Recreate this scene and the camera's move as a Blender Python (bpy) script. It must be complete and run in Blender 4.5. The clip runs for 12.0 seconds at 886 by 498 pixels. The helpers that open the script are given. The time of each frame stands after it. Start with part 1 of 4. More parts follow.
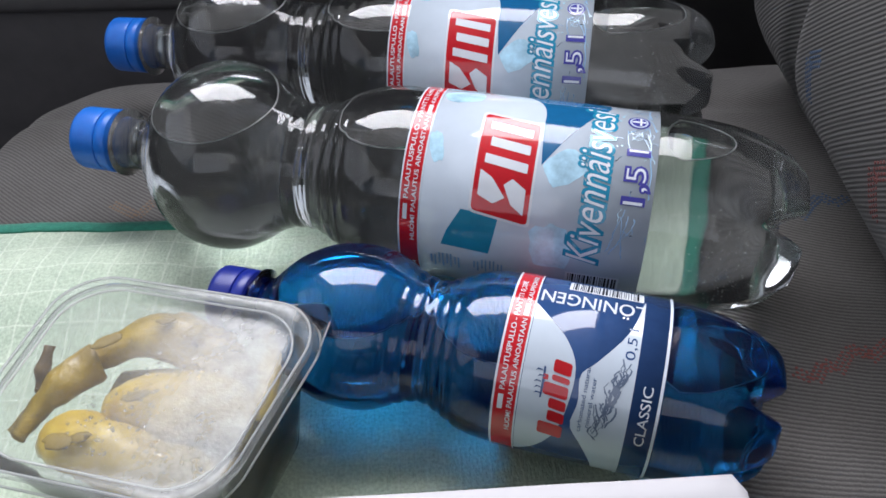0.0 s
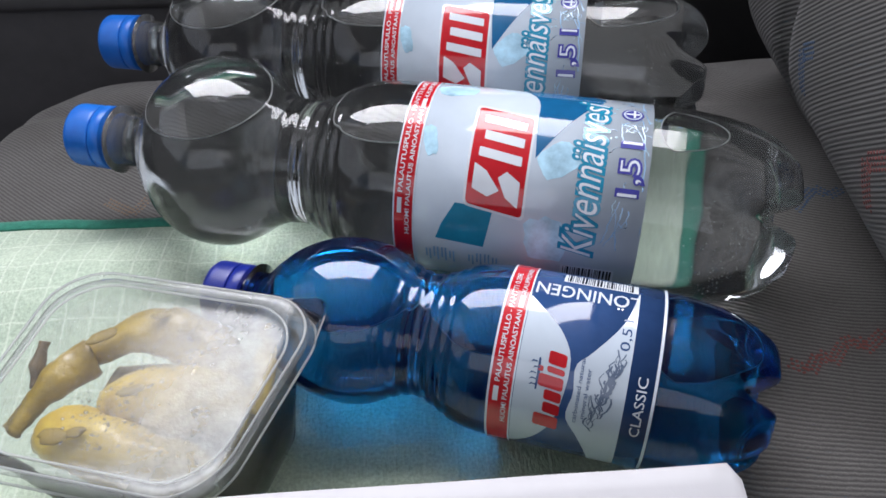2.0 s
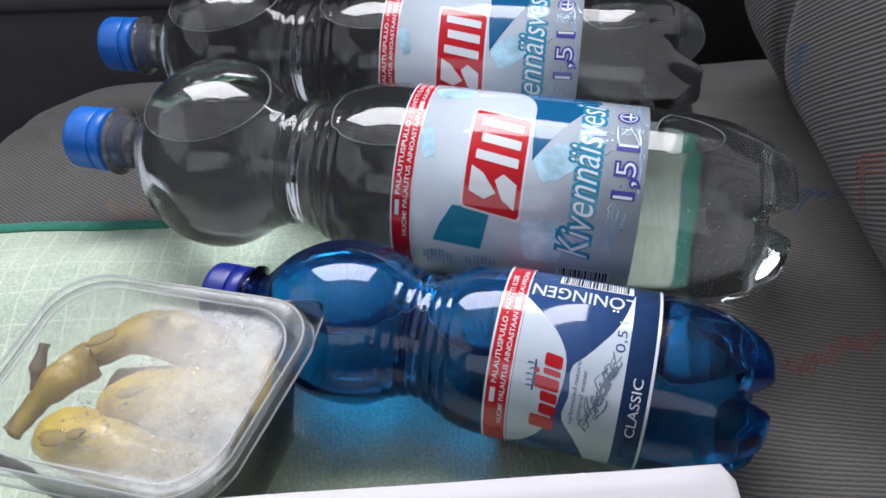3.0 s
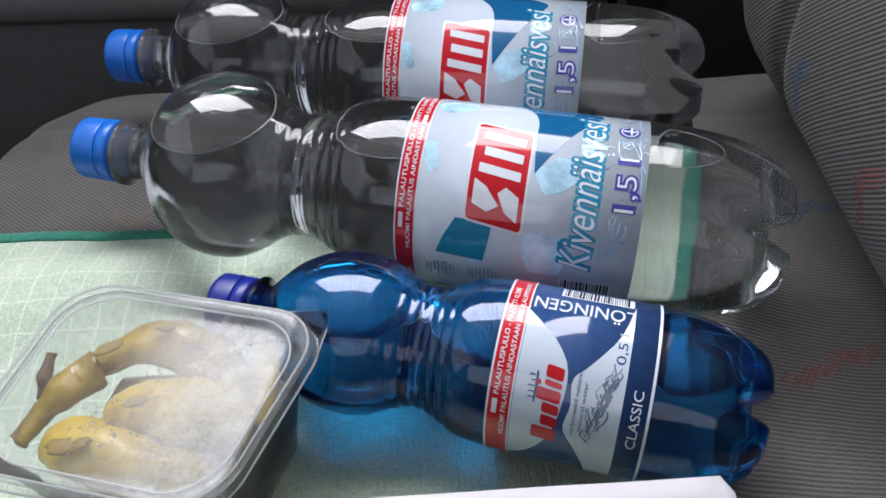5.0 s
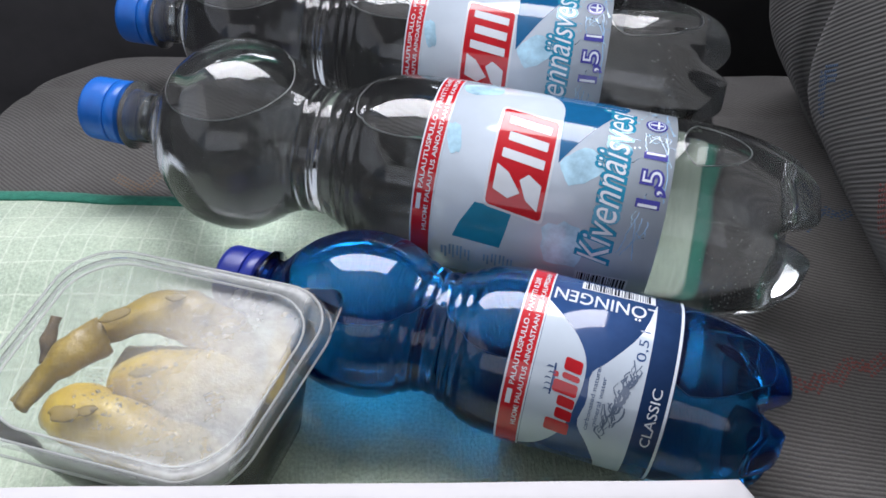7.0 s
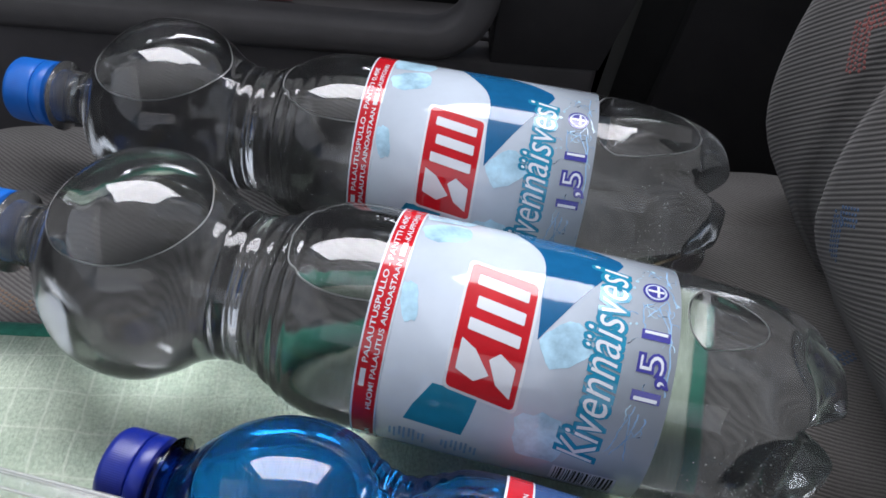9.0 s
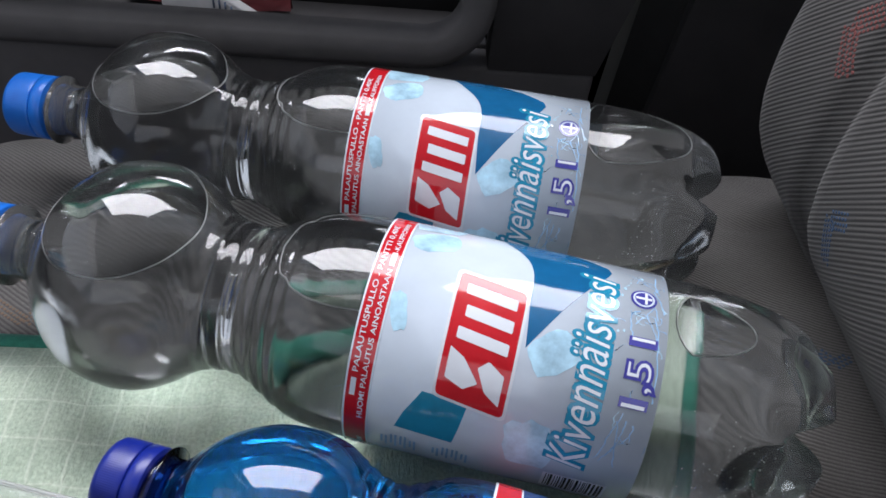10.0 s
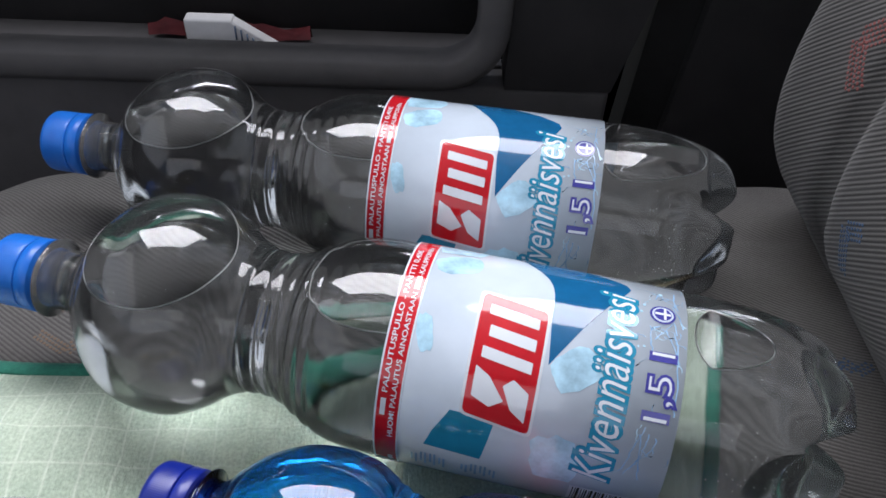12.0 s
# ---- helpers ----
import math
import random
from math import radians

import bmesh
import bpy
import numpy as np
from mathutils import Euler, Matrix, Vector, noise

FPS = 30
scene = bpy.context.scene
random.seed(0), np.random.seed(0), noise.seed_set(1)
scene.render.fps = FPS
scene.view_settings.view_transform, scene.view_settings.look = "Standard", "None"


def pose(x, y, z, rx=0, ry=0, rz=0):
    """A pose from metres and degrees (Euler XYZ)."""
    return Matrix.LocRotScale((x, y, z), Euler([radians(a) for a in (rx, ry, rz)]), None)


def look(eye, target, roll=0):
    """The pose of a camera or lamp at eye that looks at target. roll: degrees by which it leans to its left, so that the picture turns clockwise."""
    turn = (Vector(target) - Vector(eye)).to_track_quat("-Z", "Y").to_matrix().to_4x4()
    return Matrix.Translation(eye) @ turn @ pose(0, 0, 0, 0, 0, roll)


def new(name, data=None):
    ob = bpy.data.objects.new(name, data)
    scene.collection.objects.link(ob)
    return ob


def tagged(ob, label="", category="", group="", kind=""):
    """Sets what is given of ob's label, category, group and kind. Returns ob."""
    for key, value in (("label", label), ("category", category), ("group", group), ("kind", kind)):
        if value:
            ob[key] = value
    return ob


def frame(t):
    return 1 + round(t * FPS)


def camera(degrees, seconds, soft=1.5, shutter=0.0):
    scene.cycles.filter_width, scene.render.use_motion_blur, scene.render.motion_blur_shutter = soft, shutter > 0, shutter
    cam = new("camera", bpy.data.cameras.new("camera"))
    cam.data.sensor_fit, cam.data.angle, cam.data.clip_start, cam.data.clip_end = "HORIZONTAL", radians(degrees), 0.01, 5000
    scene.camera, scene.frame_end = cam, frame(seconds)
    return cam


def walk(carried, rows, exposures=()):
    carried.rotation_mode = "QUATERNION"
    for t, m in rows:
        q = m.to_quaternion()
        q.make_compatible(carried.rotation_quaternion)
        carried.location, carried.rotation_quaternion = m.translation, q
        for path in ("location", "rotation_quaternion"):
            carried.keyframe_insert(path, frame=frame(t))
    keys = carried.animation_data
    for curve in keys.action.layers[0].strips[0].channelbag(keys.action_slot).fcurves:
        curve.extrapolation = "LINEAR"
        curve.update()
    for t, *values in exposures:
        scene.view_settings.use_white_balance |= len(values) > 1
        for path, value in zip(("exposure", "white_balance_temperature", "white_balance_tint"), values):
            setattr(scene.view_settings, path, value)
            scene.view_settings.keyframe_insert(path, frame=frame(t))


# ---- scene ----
import collections
from mathutils.bvhtree import BVHTree

cam = camera(59.9, 12.0, soft=1.6)
# seconds, x, y, z in metres, then the three turns in degrees
PATH = [
    (0, 0.0002, 0.0001, 0.2849, 44.55, 1.57, -0.05),
    (0.5, 0.0011, 0.0000, 0.2860, 44.51, 1.62, -0.25),
    (1, 0.0026, 0.0003, 0.2864, 44.49, 1.77, -0.35),
    (1.5, 0.0018, -0.0006, 0.2867, 44.52, 1.86, -0.48),
    (2, 0.0013, -0.0017, 0.2832, 44.49, 1.74, -0.48),
    (2.5, 0.0021, -0.0017, 0.2847, 44.43, 1.72, -0.49),
    (3, 0.0024, -0.0022, 0.2857, 44.38, 1.76, -0.53),
    (5, 0.0013, -0.0039, 0.2891, 45.08, 1.57, -0.33),
    (5.5, 0.0003, -0.0040, 0.2876, 45.15, 1.23, -0.27),
    (6, -0.0082, -0.0016, 0.2833, 44.80, 0.26, 0.59),
    (6.5, -0.0113, -0.0038, 0.2823, 44.39, -1.01, 1.37),
    (7, -0.0125, 0.0003, 0.2846, 43.91, -1.64, 1.26),
    (7.1, -0.0149, 0.0072, 0.2861, 44.03, -1.78, 1.27),
    (7.2, -0.0208, 0.0279, 0.2862, 44.14, -2.03, 1.14),
    (7.3, -0.0218, 0.0455, 0.2839, 44.12, -1.96, 1.30),
    (7.4, -0.0248, 0.0696, 0.2791, 44.38, -2.36, 1.21),
    (7.5, -0.0213, 0.0846, 0.2774, 44.08, -2.19, 1.39),
    (7.6, -0.0196, 0.0929, 0.2766, 43.97, -2.94, 0.84),
    (7.7, -0.0174, 0.0923, 0.2733, 44.63, -3.69, 0.68),
    (9.3, -0.0163, 0.0884, 0.2856, 44.44, -5.58, -0.42),
    (9.5, -0.0136, 0.0879, 0.2870, 44.48, -5.29, -0.24),
    (10, -0.0097, 0.0884, 0.2864, 44.75, -4.62, -0.32),
    (10.5, -0.0081, 0.0877, 0.2898, 45.05, -3.85, -0.65),
    (11, -0.0077, 0.0869, 0.2912, 45.28, -3.07, -0.71),
    (11.5, -0.0110, 0.0841, 0.2933, 45.45, -2.61, -0.62),
    (12, -0.0106, 0.0837, 0.2957, 45.78, -2.28, -0.33),
]
walk(cam, [(t, pose(x, y, z, rx, ry, rz)) for t, x, y, z, rx, ry, rz in PATH], exposures=[(0.0, 0.0), (12.0, 0.0)])

# ---- light: a bright grey sky outside the car's windows ----
SKY_LAMP, FRONT_LAMP, DRIVER_LAMP = 17.5, 1.8, 2.1
world = bpy.data.worlds.new("sky")
scene.world = world
world.use_nodes = True
sky = world.node_tree.nodes.new("ShaderNodeTexSky")
sky.sky_type, sky.sun_disc, sky.sun_elevation, sky.sun_rotation = "NISHITA", False, radians(50), radians(0)
background = world.node_tree.nodes["Background"]
world.node_tree.links.new(sky.outputs[0], background.inputs[0])
background.inputs[1].default_value = 0.08


def window_light(name, eye, target, width, height, watts, colour=(0.945, 0.940, 1.0)):
    data = bpy.data.lights.new(name, "AREA")
    data.shape, data.size, data.size_y, data.energy, data.color = "RECTANGLE", width, height, watts, colour
    ob = new(name, data)
    ob.matrix_world = look(eye, target)
    return ob


window_light("passenger_window_daylight", (-0.112, 0.618, 0.760), (-0.112, 0.148, 0.615), 0.78, 0.535, SKY_LAMP)
window_light("windscreen_daylight", (-0.80, 0.10, 0.66), (0.0, 0.15, 0.1), 1.15, 0.55, FRONT_LAMP)
window_light("driver_window_daylight", (-0.1, -0.72, 0.62), (0.0, 0.2, 0.1), 1.30, 0.45, DRIVER_LAMP)


# ---- materials ----
def shader(name):
    m = bpy.data.materials.new(name)
    m.use_nodes = True
    return m, m.node_tree.nodes, m.node_tree.links, m.node_tree.nodes["Principled BSDF"]


def noise_node(nodes, links, scale, detail=4.0, rough=0.6, coord="Object"):
    tc = nodes.new("ShaderNodeTexCoord")
    n = nodes.new("ShaderNodeTexNoise")
    n.inputs["Scale"].default_value, n.inputs["Detail"].default_value, n.inputs["Roughness"].default_value = scale, detail, rough
    links.new(tc.outputs[coord], n.inputs["Vector"])
    return n


def ramp(nodes, links, source, stops):
    r = nodes.new("ShaderNodeValToRGB")
    r.color_ramp.elements[0].position, r.color_ramp.elements[0].color = stops[0][0], (*stops[0][1], 1)
    r.color_ramp.elements[1].position, r.color_ramp.elements[1].color = stops[-1][0], (*stops[-1][1], 1)
    for p, c in stops[1:-1]:
        r.color_ramp.elements.new(p).color = (*c, 1)
    links.new(source, r.inputs[0])
    return r


def bump(nodes, links, height, strength, distance, target):
    b = nodes.new("ShaderNodeBump")
    b.inputs["Strength"].default_value, b.inputs["Distance"].default_value = strength, distance
    links.new(height, b.inputs["Height"])
    links.new(b.outputs[0], target.inputs["Normal"])
    return b


def mottled(name, low, high, scale, rough=0.5, fine=900.0, relief=0.0003, strength=0.3, metal=0.0, coat=0.0, sheen=0.0):
    """A surface with blotches at one scale and grain at a finer one."""
    m, nodes, links, p = shader(name)
    n = noise_node(nodes, links, scale)
    links.new(ramp(nodes, links, n.outputs["Fac"], [(0.3, low), (0.7, high)]).outputs[0], p.inputs["Base Color"])
    p.inputs["Roughness"].default_value, p.inputs["Metallic"].default_value = rough, metal
    p.inputs["Coat Weight"].default_value = coat
    p.inputs["Sheen Weight"].default_value = sheen
    bump(nodes, links, noise_node(nodes, links, fine, 2).outputs["Fac"], strength, relief, p)
    return m


def clear_plastic(name, colour, ior, blur=0.16, worn=0.0, wobble=0.0, scale=60.0, scuff_glow=0.0, scuff_glow_colour=(0.8, 0.82, 0.84), rings=(), mirror=None, ripple=0.0):
    """Clear plastic with a share of milky colour: part worn, faintly hazy skin, part painted-in glow."""
    m, nodes, links, p = shader(name)
    nodes.remove(p)
    inner, gloss, g, fres = nodes.new("ShaderNodeBsdfRefraction"), nodes.new("ShaderNodeBsdfGlossy"), nodes.new("ShaderNodeMixShader"), nodes.new("ShaderNodeFresnel")
    inner.inputs["Color"].default_value, inner.inputs["IOR"].default_value, inner.inputs["Roughness"].default_value = (*colour, 1), ior, blur
    fres.inputs["IOR"].default_value, gloss.inputs["Roughness"].default_value = mirror or ior, 0.02
    links.new(fres.outputs[0], g.inputs[0])
    links.new(inner.outputs[0], g.inputs[1])
    links.new(gloss.outputs[0], g.inputs[2])
    if worn:
        dull, sheen = nodes.new("ShaderNodeBsdfGlossy"), nodes.new("ShaderNodeMixShader")
        dull.inputs["Roughness"].default_value = 0.42
        tc, mp, n = nodes.new("ShaderNodeTexCoord"), nodes.new("ShaderNodeMapping"), nodes.new("ShaderNodeTexNoise")
        mp.inputs["Scale"].default_value = (420, 25, 25)
        n.inputs["Scale"].default_value, n.inputs["Detail"].default_value = 1, 3
        links.new(tc.outputs["Object"], mp.inputs["Vector"])
        links.new(mp.outputs[0], n.inputs["Vector"])
        links.new(ramp(nodes, links, n.outputs["Fac"], [(0.35, (worn * 0.5,) * 3), (0.65, (worn * 1.5,) * 3)]).outputs[0], sheen.inputs[0])
        links.new(gloss.outputs[0], sheen.inputs[1])
        links.new(dull.outputs[0], sheen.inputs[2])
        links.new(sheen.outputs[0], g.inputs[2])
    out = g.outputs[0]
    if wobble:
        b = bump(nodes, links, noise_node(nodes, links, scale, 3).outputs["Fac"], 0.5, wobble, gloss)
        links.new(b.outputs[0], inner.inputs["Normal"])
        links.new(b.outputs[0], fres.inputs["Normal"])
    if ripple:
        # uneven wall thickness bends what is seen through it
        tc, mp, n = nodes.new("ShaderNodeTexCoord"), nodes.new("ShaderNodeMapping"), nodes.new("ShaderNodeTexNoise")
        mp.inputs["Scale"].default_value = (95, 38, 38)
        n.inputs["Scale"].default_value, n.inputs["Detail"].default_value = 1, 1.5
        links.new(tc.outputs["Object"], mp.inputs["Vector"])
        links.new(mp.outputs[0], n.inputs["Vector"])
        bump(nodes, links, n.outputs["Fac"], 0.6, ripple, inner)
    if scuff_glow:
        milk, white = nodes.new("ShaderNodeBsdfTranslucent"), nodes.new("ShaderNodeBsdfDiffuse")
        milk.inputs["Color"].default_value = white.inputs["Color"].default_value = (*scuff_glow_colour, 1)
        both, mix = nodes.new("ShaderNodeMixShader"), nodes.new("ShaderNodeMixShader")
        both.inputs[0].default_value = 0.5
        links.new(white.outputs[0], both.inputs[1])
        links.new(milk.outputs[0], both.inputs[2])
        tc, mp, n = nodes.new("ShaderNodeTexCoord"), nodes.new("ShaderNodeMapping"), nodes.new("ShaderNodeTexNoise")
        mp.inputs["Scale"].default_value = (160, 30, 30)
        n.inputs["Scale"].default_value, n.inputs["Detail"].default_value = 1, 4
        links.new(tc.outputs["Object"], mp.inputs["Vector"])
        links.new(mp.outputs[0], n.inputs["Vector"])
        r = ramp(nodes, links, n.outputs["Fac"], [(0.30, (scuff_glow * 0.5,) * 3), (0.62, (scuff_glow,) * 3), (0.80, (scuff_glow * 2.2,) * 3)])
        fac = r.outputs[0]
        # worn rings where the bottle rubs against others; the foot's ring paints in brightness
        for x, width, share in rings:
            sep, off, dist, band, add = nodes.new("ShaderNodeSeparateXYZ"), nodes.new("ShaderNodeMath"), nodes.new("ShaderNodeMath"), nodes.new("ShaderNodeMapRange"), nodes.new("ShaderNodeMath")
            off.operation, dist.operation, add.operation = "SUBTRACT", "ABSOLUTE", "MULTIPLY_ADD"
            off.inputs[1].default_value = x
            links.new(tc.outputs["Object"], sep.inputs[0])
            links.new(sep.outputs["X"], off.inputs[0])
            links.new(off.outputs[0], dist.inputs[0])
            links.new(dist.outputs[0], band.inputs["Value"])
            band.interpolation_type = "SMOOTHSTEP"
            band.inputs["From Min"].default_value, band.inputs["From Max"].default_value = 0, width
            band.inputs["To Min"].default_value, band.inputs["To Max"].default_value = share, 0
            links.new(n.outputs["Fac"], add.inputs[0])
            links.new(band.outputs[0], add.inputs[1])
            links.new(fac, add.inputs[2])
            fac = add.outputs[0]
        links.new(fac, mix.inputs[0])
        links.new(g.outputs[0], mix.inputs[1])
        links.new(both.outputs[0], mix.inputs[2])
        out = mix.outputs[0]
    links.new(out, nodes["Material Output"].inputs["Surface"])
    return m


def film_plastic(name, tint, gloss_rough, haze, haze_scale=0.0, droplets=0.0, ior=1.5, side=None):
    """Thin clear plastic: lets light straight through, with a Fresnel gloss and a little haze."""
    m, nodes, links, p = shader(name)
    nodes.remove(p)
    clear, gloss, milk = nodes.new("ShaderNodeBsdfTransparent"), nodes.new("ShaderNodeBsdfGlossy"), nodes.new("ShaderNodeBsdfTranslucent")
    white = nodes.new("ShaderNodeBsdfDiffuse")
    white.inputs["Color"].default_value = milk.inputs["Color"].default_value = (0.86, 0.88, 0.88, 1)
    clear.inputs["Color"].default_value = (*tint, 1)
    gloss.inputs["Roughness"].default_value = gloss_rough
    fres = nodes.new("ShaderNodeFresnel")
    fres.inputs["IOR"].default_value = ior
    both, veil, top = nodes.new("ShaderNodeMixShader"), nodes.new("ShaderNodeMixShader"), nodes.new("ShaderNodeMixShader")
    both.inputs[0].default_value = 0.5
    links.new(white.outputs[0], both.inputs[1])
    links.new(milk.outputs[0], both.inputs[2])
    veil.inputs[0].default_value = haze
    shine = fres.outputs[0]
    if haze_scale:
        n = noise_node(nodes, links, haze_scale, 3)
        r = ramp(nodes, links, n.outputs["Fac"], [(0.35, (haze * 0.65,) * 3), (0.7, (min(1, haze * 1.35),) * 3)])
        links.new(r.outputs[0], veil.inputs[0])
        if side:
            tc, sep, grow, mul = nodes.new("ShaderNodeTexCoord"), nodes.new("ShaderNodeSeparateXYZ"), nodes.new("ShaderNodeMapRange"), nodes.new("ShaderNodeMath")
            mul.operation = "MULTIPLY"
            links.new(tc.outputs["Object"], sep.inputs[0])
            links.new(sep.outputs["X"], grow.inputs["Value"])
            grow.interpolation_type = "SMOOTHSTEP"
            grow.inputs["From Min"].default_value, grow.inputs["From Max"].default_value, grow.inputs["To Min"].default_value = side[0], side[1], 0.10
            # the fog ends at the rim
            stop, both_ends, share = nodes.new("ShaderNodeMapRange"), nodes.new("ShaderNodeMath"), nodes.new("ShaderNodeMath")
            links.new(sep.outputs["X"], stop.inputs["Value"])
            stop.interpolation_type = "SMOOTHSTEP"
            stop.inputs["From Min"].default_value, stop.inputs["From Max"].default_value = side[2], side[3]
            stop.inputs["To Min"].default_value, stop.inputs["To Max"].default_value = 1.0, 0.12
            both_ends.operation = share.operation = "MULTIPLY"
            links.new(grow.outputs[0], both_ends.inputs[0])
            links.new(stop.outputs[0], both_ends.inputs[1])
            links.new(both_ends.outputs[0], mul.inputs[0])
            links.new(r.outputs[0], mul.inputs[1])
            links.new(mul.outputs[0], veil.inputs[0])
            links.new(fres.outputs[0], share.inputs[0])
            links.new(both_ends.outputs[0], share.inputs[1])
            shine = share.outputs[0]
    links.new(clear.outputs[0], veil.inputs[1])
    links.new(both.outputs[0], veil.inputs[2])
    links.new(shine, top.inputs[0])
    links.new(veil.outputs[0], top.inputs[1])
    links.new(gloss.outputs[0], top.inputs[2])
    if droplets:
        b = bump(nodes, links, noise_node(nodes, links, 850, 2).outputs["Fac"], 0.8, droplets, gloss)
        links.new(b.outputs[0], white.inputs["Normal"])
        links.new(b.outputs[0], fres.inputs["Normal"])
    links.new(top.outputs[0], nodes["Material Output"].inputs["Surface"])
    return m


def ribbed_fabric(name, low, high, turn, period, bend=None, across=None):
    """Grey seat cloth with fine raised ribs; turn: the ribs' direction; bend: their slope and its change along x instead; across: the way that crosses them."""
    m, nodes, links, p = shader(name)
    tc, mp, wv = nodes.new("ShaderNodeTexCoord"), nodes.new("ShaderNodeMapping"), nodes.new("ShaderNodeTexWave")
    mp.inputs["Rotation"].default_value = [radians(a) for a in turn]
    wv.bands_direction = "X"
    wv.inputs["Scale"].default_value, wv.inputs["Distortion"].default_value = 2 * math.pi / (20 * period), 1.2
    wv.inputs["Detail"].default_value, wv.inputs["Detail Scale"].default_value = 2, 3
    links.new(tc.outputs["Object"], mp.inputs["Vector"])
    links.new(mp.outputs[0], wv.inputs["Vector"])
    if bend:
        sep, join = nodes.new("ShaderNodeSeparateXYZ"), nodes.new("ShaderNodeCombineXYZ")
        links.new(tc.outputs["Object"], sep.inputs[0])
        one, two = nodes.new("ShaderNodeMath"), nodes.new("ShaderNodeMath")
        one.operation = two.operation = "MULTIPLY_ADD"
        one.inputs[1].default_value, one.inputs[2].default_value = bend[1], bend[0]
        links.new(sep.outputs["X"], one.inputs[0])
        links.new(sep.outputs["X"], two.inputs[0])
        links.new(one.outputs[0], two.inputs[1])
        links.new(sep.outputs["Y"], two.inputs[2])
        # towards the backrest the cloth is pulled askew, more so beside the door
        past, most, skew, three = nodes.new("ShaderNodeMath"), nodes.new("ShaderNodeMath"), nodes.new("ShaderNodeMath"), nodes.new("ShaderNodeMath")
        past.operation, most.operation, skew.operation, three.operation = "SUBTRACT", "MAXIMUM", "MULTIPLY_ADD", "MULTIPLY_ADD"
        past.inputs[1].default_value, most.inputs[1].default_value = 0.12, 0.0
        skew.inputs[1].default_value, skew.inputs[2].default_value = 3.2, -0.58
        links.new(sep.outputs["X"], past.inputs[0])
        links.new(past.outputs[0], most.inputs[0])
        links.new(sep.outputs["Y"], skew.inputs[0])
        links.new(most.outputs[0], three.inputs[0])
        links.new(skew.outputs[0], three.inputs[1])
        links.new(two.outputs[0], three.inputs[2])
        links.new(three.outputs[0], join.inputs["X"])
        links.new(sep.outputs["X"], join.inputs["Y"])
        links.new(join.outputs[0], wv.inputs["Vector"])
    if across:
        dot, join = nodes.new("ShaderNodeVectorMath"), nodes.new("ShaderNodeCombineXYZ")
        dot.operation, dot.inputs[1].default_value = "DOT_PRODUCT", across
        links.new(tc.outputs["Object"], dot.inputs[0])
        links.new(dot.outputs["Value"], join.inputs["X"])
        links.new(join.outputs[0], wv.inputs["Vector"])
    rib = ramp(nodes, links, wv.outputs["Fac"], [(0.1, low), (0.75, high)])
    worn = ramp(nodes, links, noise_node(nodes, links, 14, 4).outputs["Fac"], [(0.3, (0.72, 0.70, 0.68)), (0.7, (1, 1, 1))])
    fuzz = ramp(nodes, links, noise_node(nodes, links, 1500, 2).outputs["Fac"], [(0.3, (0.7, 0.7, 0.7)), (0.7, (1, 1, 1))])
    one, two = nodes.new("ShaderNodeMixRGB"), nodes.new("ShaderNodeMixRGB")
    one.blend_type = two.blend_type = "MULTIPLY"
    one.inputs[0].default_value = two.inputs[0].default_value = 1
    links.new(rib.outputs[0], one.inputs[1])
    links.new(worn.outputs[0], one.inputs[2])
    links.new(one.outputs[0], two.inputs[1])
    links.new(fuzz.outputs[0], two.inputs[2])
    links.new(two.outputs[0], p.inputs["Base Color"])
    p.inputs["Roughness"].default_value, p.inputs["Sheen Weight"].default_value = 0.9, 0.15
    bump(nodes, links, wv.outputs["Fac"], 0.7, 0.0005, p)
    return m


